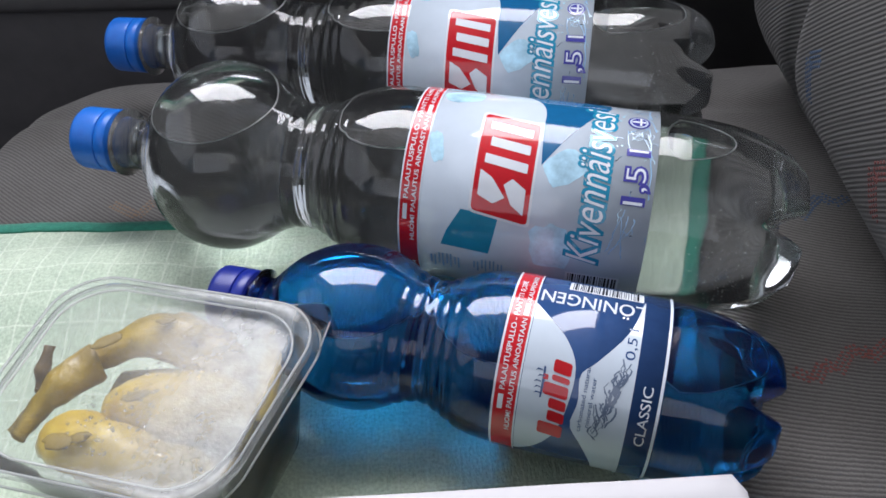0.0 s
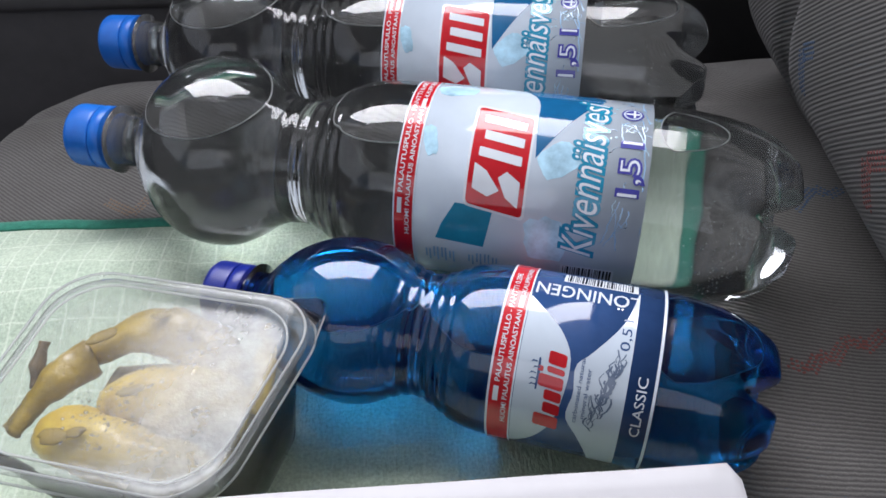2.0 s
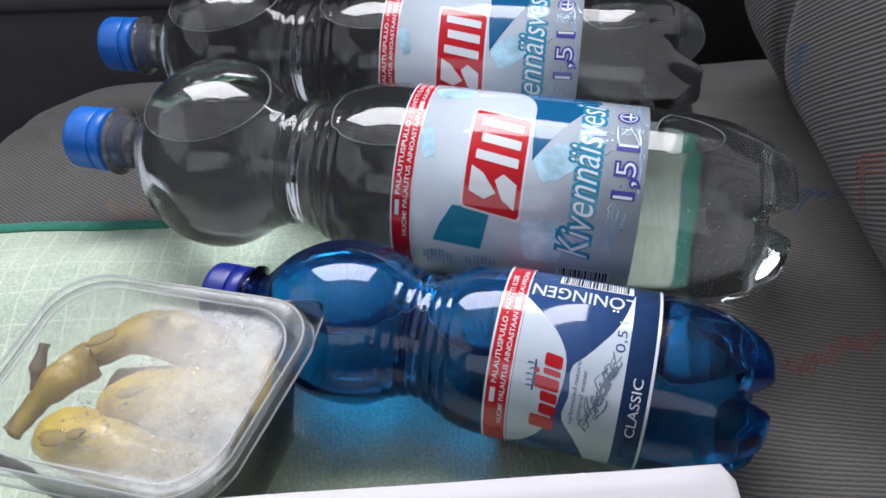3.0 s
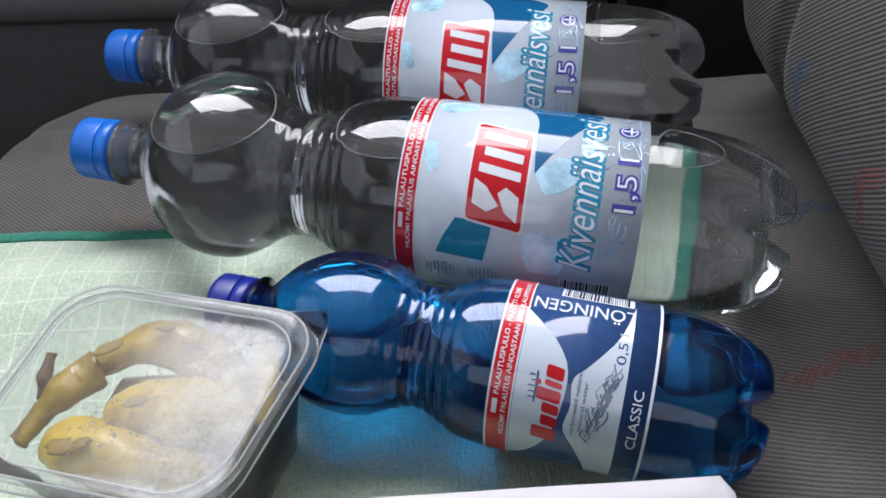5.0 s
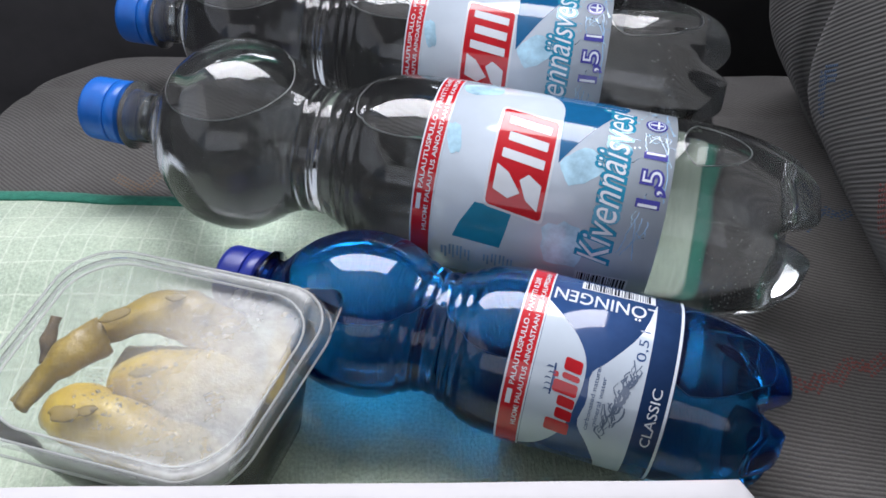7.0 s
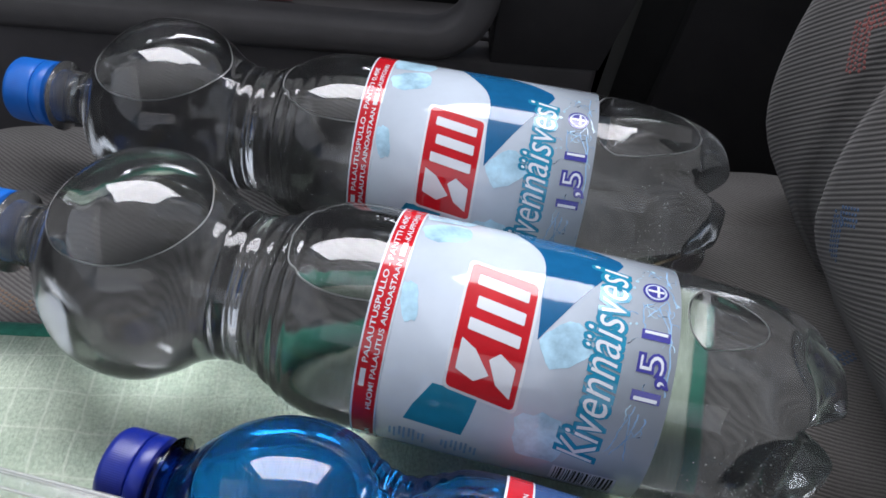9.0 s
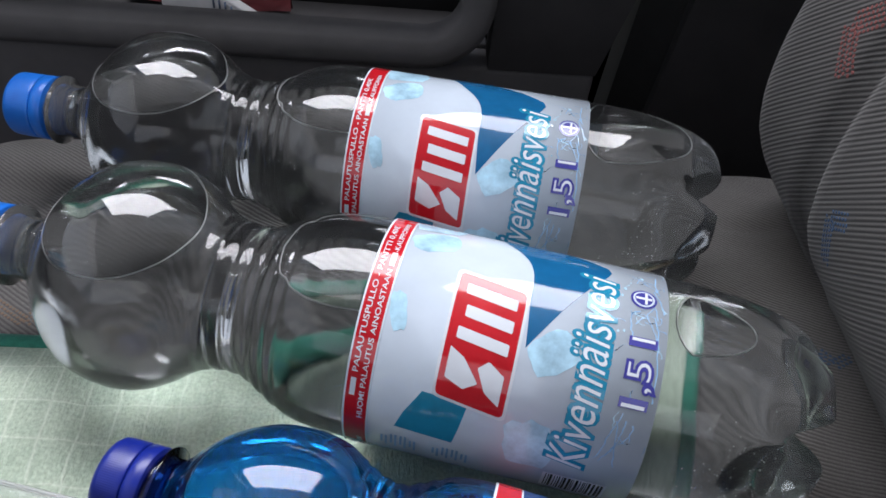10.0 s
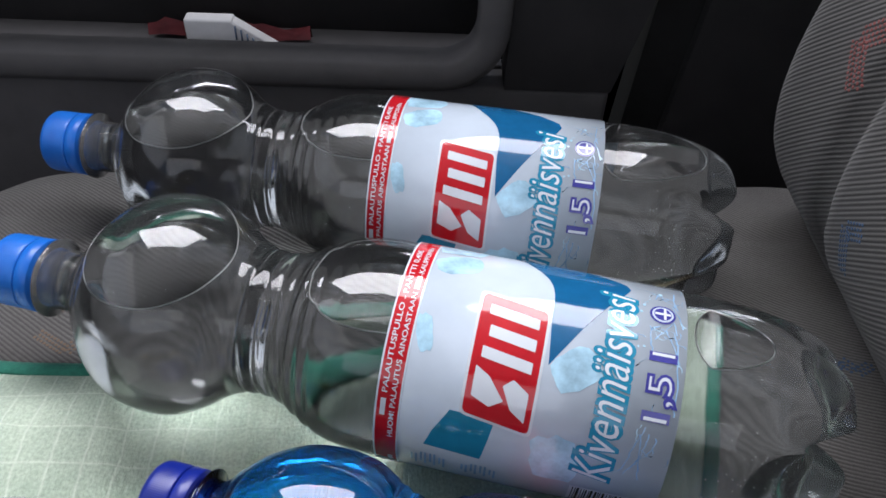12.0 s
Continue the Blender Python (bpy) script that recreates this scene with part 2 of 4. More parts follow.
def grid_cloth(name):
    """Pale green cotton with a woven grid of white threads, some stains and lint."""
    m, nodes, links, p = shader(name)
    tc, mp = nodes.new("ShaderNodeTexCoord"), nodes.new("ShaderNodeMapping")
    mp.inputs["Rotation"].default_value = (0, 0, radians(-4))
    links.new(tc.outputs["Object"], mp.inputs["Vector"])
    wob = nodes.new("ShaderNodeTexNoise")
    wob.inputs["Scale"].default_value, wob.inputs["Detail"].default_value = 45, 2
    links.new(tc.outputs["Object"], wob.inputs["Vector"])
    add = nodes.new("ShaderNodeVectorMath")
    add.operation = "MULTIPLY_ADD"
    add.inputs[1].default_value = (0.004, 0.004, 0)
    links.new(wob.outputs["Color"], add.inputs[0])
    links.new(mp.outputs[0], add.inputs[2])
    brick = nodes.new("ShaderNodeTexBrick")
    brick.offset = 0.0
    brick.inputs["Scale"].default_value = 1.0
    brick.inputs["Brick Width"].default_value, brick.inputs["Row Height"].default_value = 0.0125, 0.0185
    brick.inputs["Mortar Size"].default_value, brick.inputs["Mortar Smooth"].default_value = 0.0009, 1.0
    links.new(add.outputs[0], brick.inputs["Vector"])
    ground = ramp(nodes, links, noise_node(nodes, links, 24, 5).outputs["Fac"], [(0.3, (0.42, 0.52, 0.41)), (0.7, (0.59, 0.68, 0.545))])
    grain = ramp(nodes, links, noise_node(nodes, links, 700, 3).outputs["Fac"], [(0.35, (0.72, 0.74, 0.72)), (0.65, (1.0, 1.0, 1.0))])
    mul, mix = nodes.new("ShaderNodeMixRGB"), nodes.new("ShaderNodeMixRGB")
    mul.blend_type, mul.inputs[0].default_value = "MULTIPLY", 1
    links.new(ground.outputs[0], mul.inputs[1])
    links.new(grain.outputs[0], mul.inputs[2])
    fac = nodes.new("ShaderNodeMath")
    fac.operation = "MULTIPLY"
    sep, edge = nodes.new("ShaderNodeSeparateXYZ"), nodes.new("ShaderNodeMapRange")
    links.new(tc.outputs["Object"], sep.inputs[0])
    links.new(sep.outputs["X"], edge.inputs["Value"])
    edge.inputs["From Min"].default_value, edge.inputs["From Max"].default_value = -0.075, -0.11
    edge.inputs["To Min"].default_value, edge.inputs["To Max"].default_value = 0.12, 0.36
    links.new(edge.outputs[0], fac.inputs[1])
    links.new(brick.outputs["Fac"], fac.inputs[0])
    links.new(fac.outputs[0], mix.inputs[0])
    links.new(mul.outputs[0], mix.inputs[1])
    mix.inputs[2].default_value = (0.80, 0.85, 0.74, 1)
    links.new(mix.outputs[0], p.inputs["Base Color"])
    p.inputs["Roughness"].default_value, p.inputs["Sheen Weight"].default_value = 0.85, 0.2
    crinkle, stretch = nodes.new("ShaderNodeTexNoise"), nodes.new("ShaderNodeMapping")
    stretch.inputs["Scale"].default_value = (700, 260, 1)
    crinkle.inputs["Scale"].default_value, crinkle.inputs["Detail"].default_value = 1, 3
    links.new(tc.outputs["Object"], stretch.inputs["Vector"])
    links.new(stretch.outputs[0], crinkle.inputs["Vector"])
    b = bump(nodes, links, crinkle.outputs["Fac"], 0.9, 0.0012, p)
    b2 = nodes.new("ShaderNodeBump")
    b2.inputs["Strength"].default_value, b2.inputs["Distance"].default_value = 0.35, 0.0005
    links.new(brick.outputs["Fac"], b2.inputs["Height"])
    links.new(b.outputs[0], b2.inputs["Normal"])
    links.new(b2.outputs[0], p.inputs["Normal"])
    return m


def ink(name, colour, rough=0.09, spread=0.12):
    c = [max(0.0, v * (1 - spread)) for v in colour], [min(1.0, v * (1 + spread)) for v in colour]
    m = mottled(name, *c, 90, rough * 0.75, 1200, 0.00004, 0.2)
    m.node_tree.nodes["Principled BSDF"].inputs["Specular IOR Level"].default_value = 0.58
    return m


PET_IOR = 1.38
M = {
    # the milky share also lifts dark bulbs, and the foot's ring brightens the feet
    "pet": clear_plastic("clear_bottle_plastic", (0.855, 0.875, 0.878), PET_IOR, 0.12, 0.035, mirror=1.58, ripple=0.0005, wobble=0.00005, scale=35, scuff_glow=0.013, rings=((-0.156, 0.030, 0.015), (0.100, 0.024, 0.085))),
    # its saturated blue haze stands in for light glowing in thick plastic edges
    "pet_blue": clear_plastic("blue_bottle_plastic", (0.09, 0.44, 0.72), PET_IOR, 0.05, 0.03, mirror=1.58, ripple=0.0005, wobble=0.0001, scuff_glow=0.022, scuff_glow_colour=(0.005, 0.06, 0.90)),
    "air": clear_plastic("air_above_water", (1, 1, 1), 1 / PET_IOR, 0.04, 0.0, 0.00012, 70),
    "neck": film_plastic("clear_neck_plastic", (0.95, 0.96, 0.97), 0.05, 0.16, 0.0, 0.0, 1.6),
    "neck_blue": film_plastic("blue_neck_plastic", (0.14, 0.32, 0.72), 0.05, 0.0, 0.0, 0.0, 1.5),
    "droplet": film_plastic("condensed_droplets", (0.97, 0.97, 0.96), 0.12, 0.05, 0.0, 0.0, 1.45),
    # white haze paints the glint on water lines and bubbles
    "water_glint": film_plastic("white_water_glint", (0.99, 0.99, 0.99), 0.05, 0.75, 0.0, 0.0, 1.7),
    "cap_blue": mottled("blue_cap_plastic", (0.008, 0.115, 0.50), (0.011, 0.15, 0.58), 120, 0.33, 1500, 0.00005),
    "cap_navy": mottled("navy_cap_plastic", (0.003, 0.012, 0.17), (0.005, 0.018, 0.23), 120, 0.33, 1500, 0.00005),
    "label_white": ink("white_label_film", (0.50, 0.57, 0.65), 0.09, 0.03),
    "red": ink("red_print", (0.47, 0.012, 0.02)),
    "white": ink("white_print", (0.64, 0.68, 0.73), 0.09, 0.03),
    "navy": ink("navy_print", (0.026, 0.066, 0.185)),
    "violet": ink("violet_print", (0.05, 0.05, 0.26)),
    "teal": ink("teal_print", (0.018, 0.22, 0.36)),
    "deep": ink("deep_blue_print", (0.008, 0.10, 0.24)),
    "ice": ink("ice_blue_print", (0.40, 0.62, 0.78), 0.09, 0.35),
    "splash": ink("splash_blue_print", (0.24, 0.40, 0.60), 0.09, 0.3),
    "slate": ink("slate_print", (0.13, 0.17, 0.25)),
    "black": ink("black_print", (0.015, 0.015, 0.02)),
    "silver": ink("silver_print", (0.60, 0.66, 0.74), 0.12),
    "cushion": ribbed_fabric("ribbed_seat_cloth", (0.080, 0.077, 0.075), (0.162, 0.156, 0.151), (0, 0, 62), 0.0025, (0.42, -0.67)),
    # darker copy of the cushion's cloth, with the backrest's shade in its colour
    "backrest": ribbed_fabric("ribbed_backrest_cloth_shaded", (0.034, 0.033, 0.032), (0.084, 0.082, 0.079), (0, 0, 0), 0.0021, across=(0, 0.67, 0.74)),
    "stitch_red": mottled("red_woven_stitch", (0.145, 0.045, 0.042), (0.20, 0.062, 0.057), 600, 0.9),
    "stitch_blue": mottled("blue_woven_stitch", (0.034, 0.066, 0.125), (0.05, 0.092, 0.17), 600, 0.9),
    "stitch_green": mottled("green_woven_stitch", (0.05, 0.12, 0.08), (0.07, 0.16, 0.1), 600, 0.9),
    "stitch_orange": mottled("orange_woven_stitch", (0.15, 0.105, 0.075), (0.18, 0.125, 0.085), 600, 0.9),
    "cloth": grid_cloth("pale_green_cloth"),
    "binding": mottled("green_binding_tape", (0.012, 0.15, 0.10), (0.025, 0.22, 0.15), 300, 0.85, 900, 0.0006, 0.6, sheen=0.2),
    "tub": film_plastic("clear_tub_plastic", (0.985, 0.99, 0.99), 0.08, 0.10, 25, 0.0, 1.13),
    "rim": film_plastic("milky_rim_plastic", (0.985, 0.99, 0.99), 0.08, 0.42, 0.0, 0.0, 1.2),
    "lid": film_plastic("fogged_lid_plastic", (0.98, 0.985, 0.985), 0.26, 0.36, 90, 0.0005, 1.31, (-0.026, 0.030, 0.0385, 0.0425)),
    "food": mottled("pale_brown_food", (0.34, 0.21, 0.010), (0.58, 0.42, 0.045), 60, 0.38, 500, 0.0006, 0.5, coat=0.3),
    "food_dark": mottled("olive_brown_food", (0.17, 0.105, 0.006), (0.36, 0.245, 0.018), 70, 0.4, 500, 0.001, 0.5, coat=0.3),
    "broth": mottled("yellow_broth", (0.17, 0.110, 0.006), (0.23, 0.155, 0.010), 200, 0.6),
    "stalk": mottled("dark_stalk", (0.08, 0.05, 0.02), (0.16, 0.10, 0.04), 150, 0.5),
    "paper": mottled("white_paper", (0.455, 0.45, 0.47), (0.505, 0.497, 0.52), 18, 0.7, 1500, 0.0001),
    "door": mottled("dark_grey_door_plastic", (0.074, 0.071, 0.074), (0.096, 0.092, 0.096), 30, 0.8, 1300, 0.0004, 0.5),
    "lip": mottled("grey_pocket_lip_plastic", (0.090, 0.087, 0.088), (0.110, 0.106, 0.107), 40, 0.85, 1300, 0.0004, 0.5),
    # near-black, so the shade at pocket, rear panel and pillar is in the colour
    "shaded": mottled("black_shaded_plastic", (0.020, 0.019, 0.020), (0.030, 0.028, 0.029), 30, 0.75, 1300, 0.0004, 0.5),
    "gap": mottled("black_gap_shade", (0.010, 0.010, 0.010), (0.016, 0.016, 0.016), 60, 0.6),
    "trim": mottled("cabin_lining", (0.36, 0.36, 0.365), (0.43, 0.43, 0.435), 12, 0.8, 800, 0.0005),
    "carpet": mottled("dark_carpet", (0.02, 0.02, 0.022), (0.045, 0.045, 0.047), 120, 0.95, 900, 0.002, 0.8),
    "rag": mottled("red_rag", (0.07, 0.004, 0.008), (0.12, 0.009, 0.014), 60, 0.8),
    "packet": mottled("white_packet", (0.62, 0.62, 0.63), (0.74, 0.74, 0.75), 50, 0.55),
}


# ---- mesh helpers ----
def part(name, bm, material, parent=None, label="", smooth=True):
    """Links a bmesh as one mesh object, under a thing or a part."""
    me = bpy.data.meshes.new(name)
    if smooth:
        for f in bm.faces:
            f.smooth = True
    bm.to_mesh(me)
    bm.free()
    me.materials.append(M[material])
    ob = new(name, me)
    ob.parent = parent
    if label:
        tagged(ob, label)
    return ob


def grid_mesh(rows, loop=False):
    """A sheet of quads through rows of points."""
    bm = bmesh.new()
    vs = [[bm.verts.new(p) for p in row] for row in rows]
    n = len(rows[0])
    for a, b in zip(vs, vs[1:]):
        for i in range(n if loop else n - 1):
            j = (i + 1) % n
            bm.faces.new((a[i], a[j], b[j], b[i]))
    return bm


def closed_lathe(profile, n=64, shape=None):
    """A closed body turned about the x axis from (x, r) pairs; the ends close to a point. shape(x, r, angle) may move a point."""
    bm = bmesh.new()
    rings = []
    for x, r in profile:
        if r < 1e-6:
            rings.append([bm.verts.new((x, 0, 0))])
            continue
        ring = []
        for i in range(n):
            a = 2 * math.pi * i / n
            px, pr = shape(x, r, a) if shape else (x, r)
            ring.append(bm.verts.new((px, -pr * math.cos(a), pr * math.sin(a))))
        rings.append(ring)
    for p, q in zip(rings, rings[1:]):
        for i in range(n):
            j = (i + 1) % n
            if len(p) == 1:
                bm.faces.new((p[0], q[j], q[i]))
            elif len(q) == 1:
                bm.faces.new((p[i], p[j], q[0]))
            else:
                bm.faces.new((p[i], p[j], q[j], q[i]))
    bmesh.ops.recalc_face_normals(bm, faces=bm.faces[:])
    return bm


def box_mesh(x0, x1, y0, y1, z0, z1, bevel=0.0):
    bm = bmesh.new()
    bmesh.ops.create_cube(bm, size=1)
    for v in bm.verts:
        v.co = Vector((x0 if v.co.x < 0 else x1, y0 if v.co.y < 0 else y1, z0 if v.co.z < 0 else z1))
    if bevel:
        bmesh.ops.bevel(bm, geom=bm.edges[:], offset=bevel, segments=3, affect="EDGES", profile=0.5)
    return bm


def tube_mesh(points, radius, n=10, close_ends=True, flat=1.0):
    """A round cord along a line of points; flat squashes it in height."""
    pts = [Vector(p) for p in points]
    bm = bmesh.new()
    rings = []
    for k, p in enumerate(pts):
        d = (pts[min(k + 1, len(pts) - 1)] - pts[max(k - 1, 0)]).normalized()
        side = d.cross(Vector((0, 0, 1)))
        side = side.normalized() if side.length > 1e-4 else Vector((1, 0, 0))
        up = side.cross(d)
        r = radius[k] if isinstance(radius, (list, tuple)) else radius
        rings.append([bm.verts.new(p + side * (r * math.cos(2 * math.pi * i / n)) + up * (r * flat * math.sin(2 * math.pi * i / n))) for i in range(n)])
    for a, b in zip(rings, rings[1:]):
        for i in range(n):
            bm.faces.new((a[i], a[(i + 1) % n], b[(i + 1) % n], b[i]))
    if close_ends:
        bm.faces.new(rings[0])
        bm.faces.new(rings[-1])
    bmesh.ops.recalc_face_normals(bm, faces=bm.faces[:])
    return bm


def smooth_line(knots, n):
    """Points of a Catmull-Rom curve through the knots."""
    k = [Vector(p) for p in knots]
    k = [2 * k[0] - k[1], *k, 2 * k[-1] - k[-2]]
    out = []
    for i in range(n):
        u = i / (n - 1) * (len(k) - 3)
        j = min(int(u), len(k) - 4)
        t = u - j
        a, b, c, d = k[j:j + 4]
        out.append(0.5 * ((2 * b) + (c - a) * t + (2 * a - 5 * b + 4 * c - d) * t * t + (3 * b - a - 3 * c + d) * t ** 3))
    return out


def hull_profile(knots, n):
    return [(p[0], p[1]) for p in smooth_line([(x, r, 0) for x, r in knots], n)]


# ---- printed shapes that wrap round a bottle: flat in (length, arc), then bent ----
def flat_poly(points, bm=None):
    bm = bm or bmesh.new()
    bm.faces.new([bm.verts.new((x, y, 0)) for x, y in points])
    return bm


def flat_rounded(points, radius, n=5):
    """A polygon's corners rounded off."""
    out, k = [], len(points)
    for i in range(k):
        a, b, c = Vector(points[i - 1]), Vector(points[i]), Vector(points[(i + 1) % k])
        p, q = b + (a - b).normalized() * radius, b + (c - b).normalized() * radius
        for j in range(n + 1):
            t = j / n
            out.append(tuple((1 - t) ** 2 * p + 2 * t * (1 - t) * b + t * t * q))
    return out


def flat_text(body, length, bold=0.0, shear=0.0, height=None):
    """Lettering as a flat bmesh in its own x and y, fitted to a length (and a height)."""
    cu = bpy.data.curves.new("lettering", "FONT")
    cu.body, cu.size, cu.shear, cu.offset, cu.resolution_u = body, 1.0, shear, bold, 3
    ob = new("lettering", cu)
    bpy.context.view_layer.update()
    me = bpy.data.meshes.new_from_object(ob.evaluated_get(bpy.context.evaluated_depsgraph_get()))
    bm = bmesh.new()
    bm.from_mesh(me)
    bpy.data.objects.remove(ob)
    bpy.data.curves.remove(cu)
    bpy.data.meshes.remove(me)
    x0, x1 = min(v.co.x for v in bm.verts), max(v.co.x for v in bm.verts)
    f = length / (x1 - x0)
    g = height / 0.70 if height else f
    for v in bm.verts:
        v.co = Vector(((v.co.x - x0) * f, v.co.y * g, 0))
    return bm


def place_flat(bm, x0, a0, turn=90):
    """Moves lettering onto the label: its baseline starts at (x0, a0), turned by 90 (reads upwards) or 180."""
    m = Matrix.Translation((x0, a0, 0)) @ Matrix.Rotation(radians(turn), 4, "Z")
    bmesh.ops.transform(bm, matrix=m, verts=bm.verts[:])
    return bm


def wrap(bm, radius, lift):
    """Slices a flat print every 2 mm of arc and bends it round the bottle."""
    bmesh.ops.remove_doubles(bm, verts=bm.verts[:], dist=1e-6)
    lo, hi = min(v.co.y for v in bm.verts), max(v.co.y for v in bm.verts)
    y = lo + 0.002
    while y < hi:
        bmesh.ops.bisect_plane(bm, geom=bm.verts[:] + bm.edges[:] + bm.faces[:], plane_co=(0, y, 0), plane_no=(0, 1, 0), dist=1e-7)
        y += 0.002
    for v in bm.verts:
        t = v.co.y / radius
        r = radius + lift
        v.co = Vector((v.co.x, -r * math.cos(t), r * math.sin(t)))
    return bm



# ---- the car round the seat: plain lining with window openings ----
DOOR_Y = 0.56


def setting(name, bm, material, label, category):
    return tagged(part(name, bm, material, smooth=False), label, category, kind="structure")


setting("floor", box_mesh(-1.0, 0.95, -0.95, 0.75, -0.40, -0.36), "carpet", "dark carpeted floor of the car", "floor")
setting("ceiling", box_mesh(-0.80, 0.95, -0.80, 0.50, 0.90, 0.93), "trim", "grey fabric headlining of the car", "ceiling")
setting("wall_front", box_mesh(-1.0, -0.92, -0.95, 0.75, -0.36, 0.44), "door", "dark dashboard side of the cabin", "wall")
setting("wall_rear", box_mesh(0.90, 0.95, -0.95, 0.75, -0.36, 0.90), "trim", "grey rear end of the cabin", "wall")
setting("wall_driver_side", box_mesh(-1.0, 0.90, -0.85, -0.80, -0.36, 0.42), "door", "dark door lining on the driver's side", "wall")
setting("wall_driver_pillar", box_mesh(0.40, 0.90, -0.83, -0.79, 0.42, 0.90), "trim", "grey pillar lining beside the driver's window", "wall")


def slab(points, thick):
    """A four-cornered panel with thickness along y."""
    bm = bmesh.new()
    a = [bm.verts.new(p) for p in points]
    b = [bm.verts.new((p[0], p[1] + thick, p[2])) for p in points]
    bm.faces.new(a)
    bm.faces.new(b[::-1])
    for i in range(4):
        bm.faces.new((a[i], b[i], b[(i + 1) % 4], a[(i + 1) % 4]))
    bmesh.ops.recalc_face_normals(bm, faces=bm.faces[:])
    return bm


setting("wall_window_pillar", slab([(0.28, 0.635, 0.33), (0.90, 0.635, 0.33), (0.90, 0.49, 0.90), (0.27, 0.49, 0.90)], 0.04), "trim", "grey pillar lining behind the passenger window", "wall")
setting("wall_window_front", slab([(-1.0, 0.635, 0.33), (-0.55, 0.635, 0.33), (-0.54, 0.49, 0.90), (-1.0, 0.49, 0.90)], 0.04), "trim", "grey lining ahead of the passenger window", "wall")


def door_lining():
    """The passenger door's inner panel with its map pocket: a rounded opening with a raised lip and a recess behind it."""
    door = tagged(new("door_1"), "dark grey plastic door lining with a map pocket", "door", kind="structure")
    y = DOOR_Y
    part("lower_panel", box_mesh(-0.98, 0.125, y, y + 0.03, -0.36, -0.006, 0.004), "door", door)
    part("upper_panel", box_mesh(-0.98, 0.165, y + 0.006, y + 0.05, 0.16, 0.420, 0.012), "door", door)
    # rear panel and pocket back carry their shade as a black colour
    part("rear_panel", slab([(0.048, y, -0.006), (0.125, y, -0.006), (0.165, y, 0.16), (0.048, y, 0.16)], 0.03), "shaded", door, smooth=False)
    part("pocket_back", box_mesh(-0.98, 0.048, y + 0.075, y + 0.085, -0.10, 0.17), "shaded", door)
    part("pocket_bottom", box_mesh(-0.98, 0.048, y + 0.03, y + 0.075, -0.012, -0.004), "door", door)
    # the lip runs along the pocket's lower edge and turns up round its rear corner
    path = [Vector((-0.98 + 0.02 * i, y - 0.002, 0.006)) for i in range(50)]
    path += [Vector((0.0 + 0.036 * math.sin(t), y - 0.002, 0.042 - 0.036 * math.cos(t))) for t in [i * math.pi / 20 for i in range(1, 11)]]
    path += [Vector((0.036, y - 0.002, 0.042 + 0.012 * i)) for i in range(1, 10)]
    bm = bmesh.new()
    rings = []
    for k, p in enumerate(path):
        d = (path[min(k + 1, len(path) - 1)] - path[max(k - 1, 0)]).normalized()
        n = Vector((-d.z, 0, d.x))
        ring = [(-0.013, 0.004), (-0.011, -0.004), (-0.006, -0.006), (0.008, -0.005), (0.010, -0.002), (0.010, 0.020), (0.004, 0.024), (-0.013, 0.024)]
        rings.append([bm.verts.new(p + n * u + Vector((0, v, 0))) for u, v in ring])
    for a, b in zip(rings, rings[1:]):
        for i in range(8):
            bm.faces.new((a[i], a[(i + 1) % 8], b[(i + 1) % 8], b[i]))
    bmesh.ops.recalc_face_normals(bm, faces=bm.faces[:])
    part("pocket_lip", bm, "lip", door, "slightly lighter raised lip of the pocket")
    return door


door_lining()
# solid black strip put where the door gap is only dark with shade
setting("trim_gap", slab([(0.128, 0.585, -0.36), (0.205, 0.585, -0.36), (0.222, 0.585, 0.42), (0.172, 0.585, 0.42)], 0.03), "gap", "black strip standing in for the shadowed door gap", "seal")
# the pillar's shade is put into its black colour
setting("wall_pillar", slab([(0.150, 0.575, -0.36), (0.90, 0.575, -0.36), (0.90, 0.575, 0.42), (0.215, 0.575, 0.42)], 0.05), "shaded", "pillar lining behind the seat, shade darkened into it", "wall")


def pocket_packet():
    """A white packet with a slanted folded top and small grey print, standing in the pocket."""
    ob = tagged(new("packet"), "white printed packet standing in the door pocket", "packet")
    bm = box_mesh(-0.183, -0.118, 0.592, 0.604, -0.004, 0.0235, 0.002)
    for v in bm.verts:
        if v.co.z > 0.012:
            v.co.x -= 0.030 if v.co.x > -0.15 else 0.0
    part("carton", bm, "packet", ob)
    bm = box_mesh(-0.1485, -0.118, 0.593, 0.603, -0.004, 0.0225, 0.0015)
    for v in bm.verts:
        if v.co.z > 0.012:
            v.co.z -= 0.020 * max(0.0, (v.co.x + 0.1485) / 0.0305)
    part("slanted_shoulder", bm, "packet", ob)
    for k in range(5):
        part("print_bar", box_mesh(-0.147 + 0.004 * k, -0.1458 + 0.004 * k, 0.5912, 0.5926, 0.009 - 0.0014 * k, 0.0195 - 0.0030 * k), "slate", ob)
    return ob


pocket_packet()
rows = []
for i in range(11):
    x = -0.215 + 0.012 * i
    rows.append([(x, 0.606 + 0.012 * j / 7 * (1 + 0.3 * math.sin(i)), -0.003 + (0.012 + 0.003 * math.sin(1.3 * i) + 0.003 * math.sin(3.1 * i + j)) * math.sin(math.pi * (0.15 + 0.8 * j / 7))) for j in range(8)])
bm = grid_mesh(rows)
bmesh.ops.solidify(bm, geom=bm.faces[:], thickness=0.0015)
tagged(part("rag", bm, "rag"), "crumpled dark red rag lying in the door pocket", "cloth")


# ---- the seat ----
SEAT = tagged(new("car_seat"), "grey ribbed cloth car seat with coloured woven squiggles", "car seat")


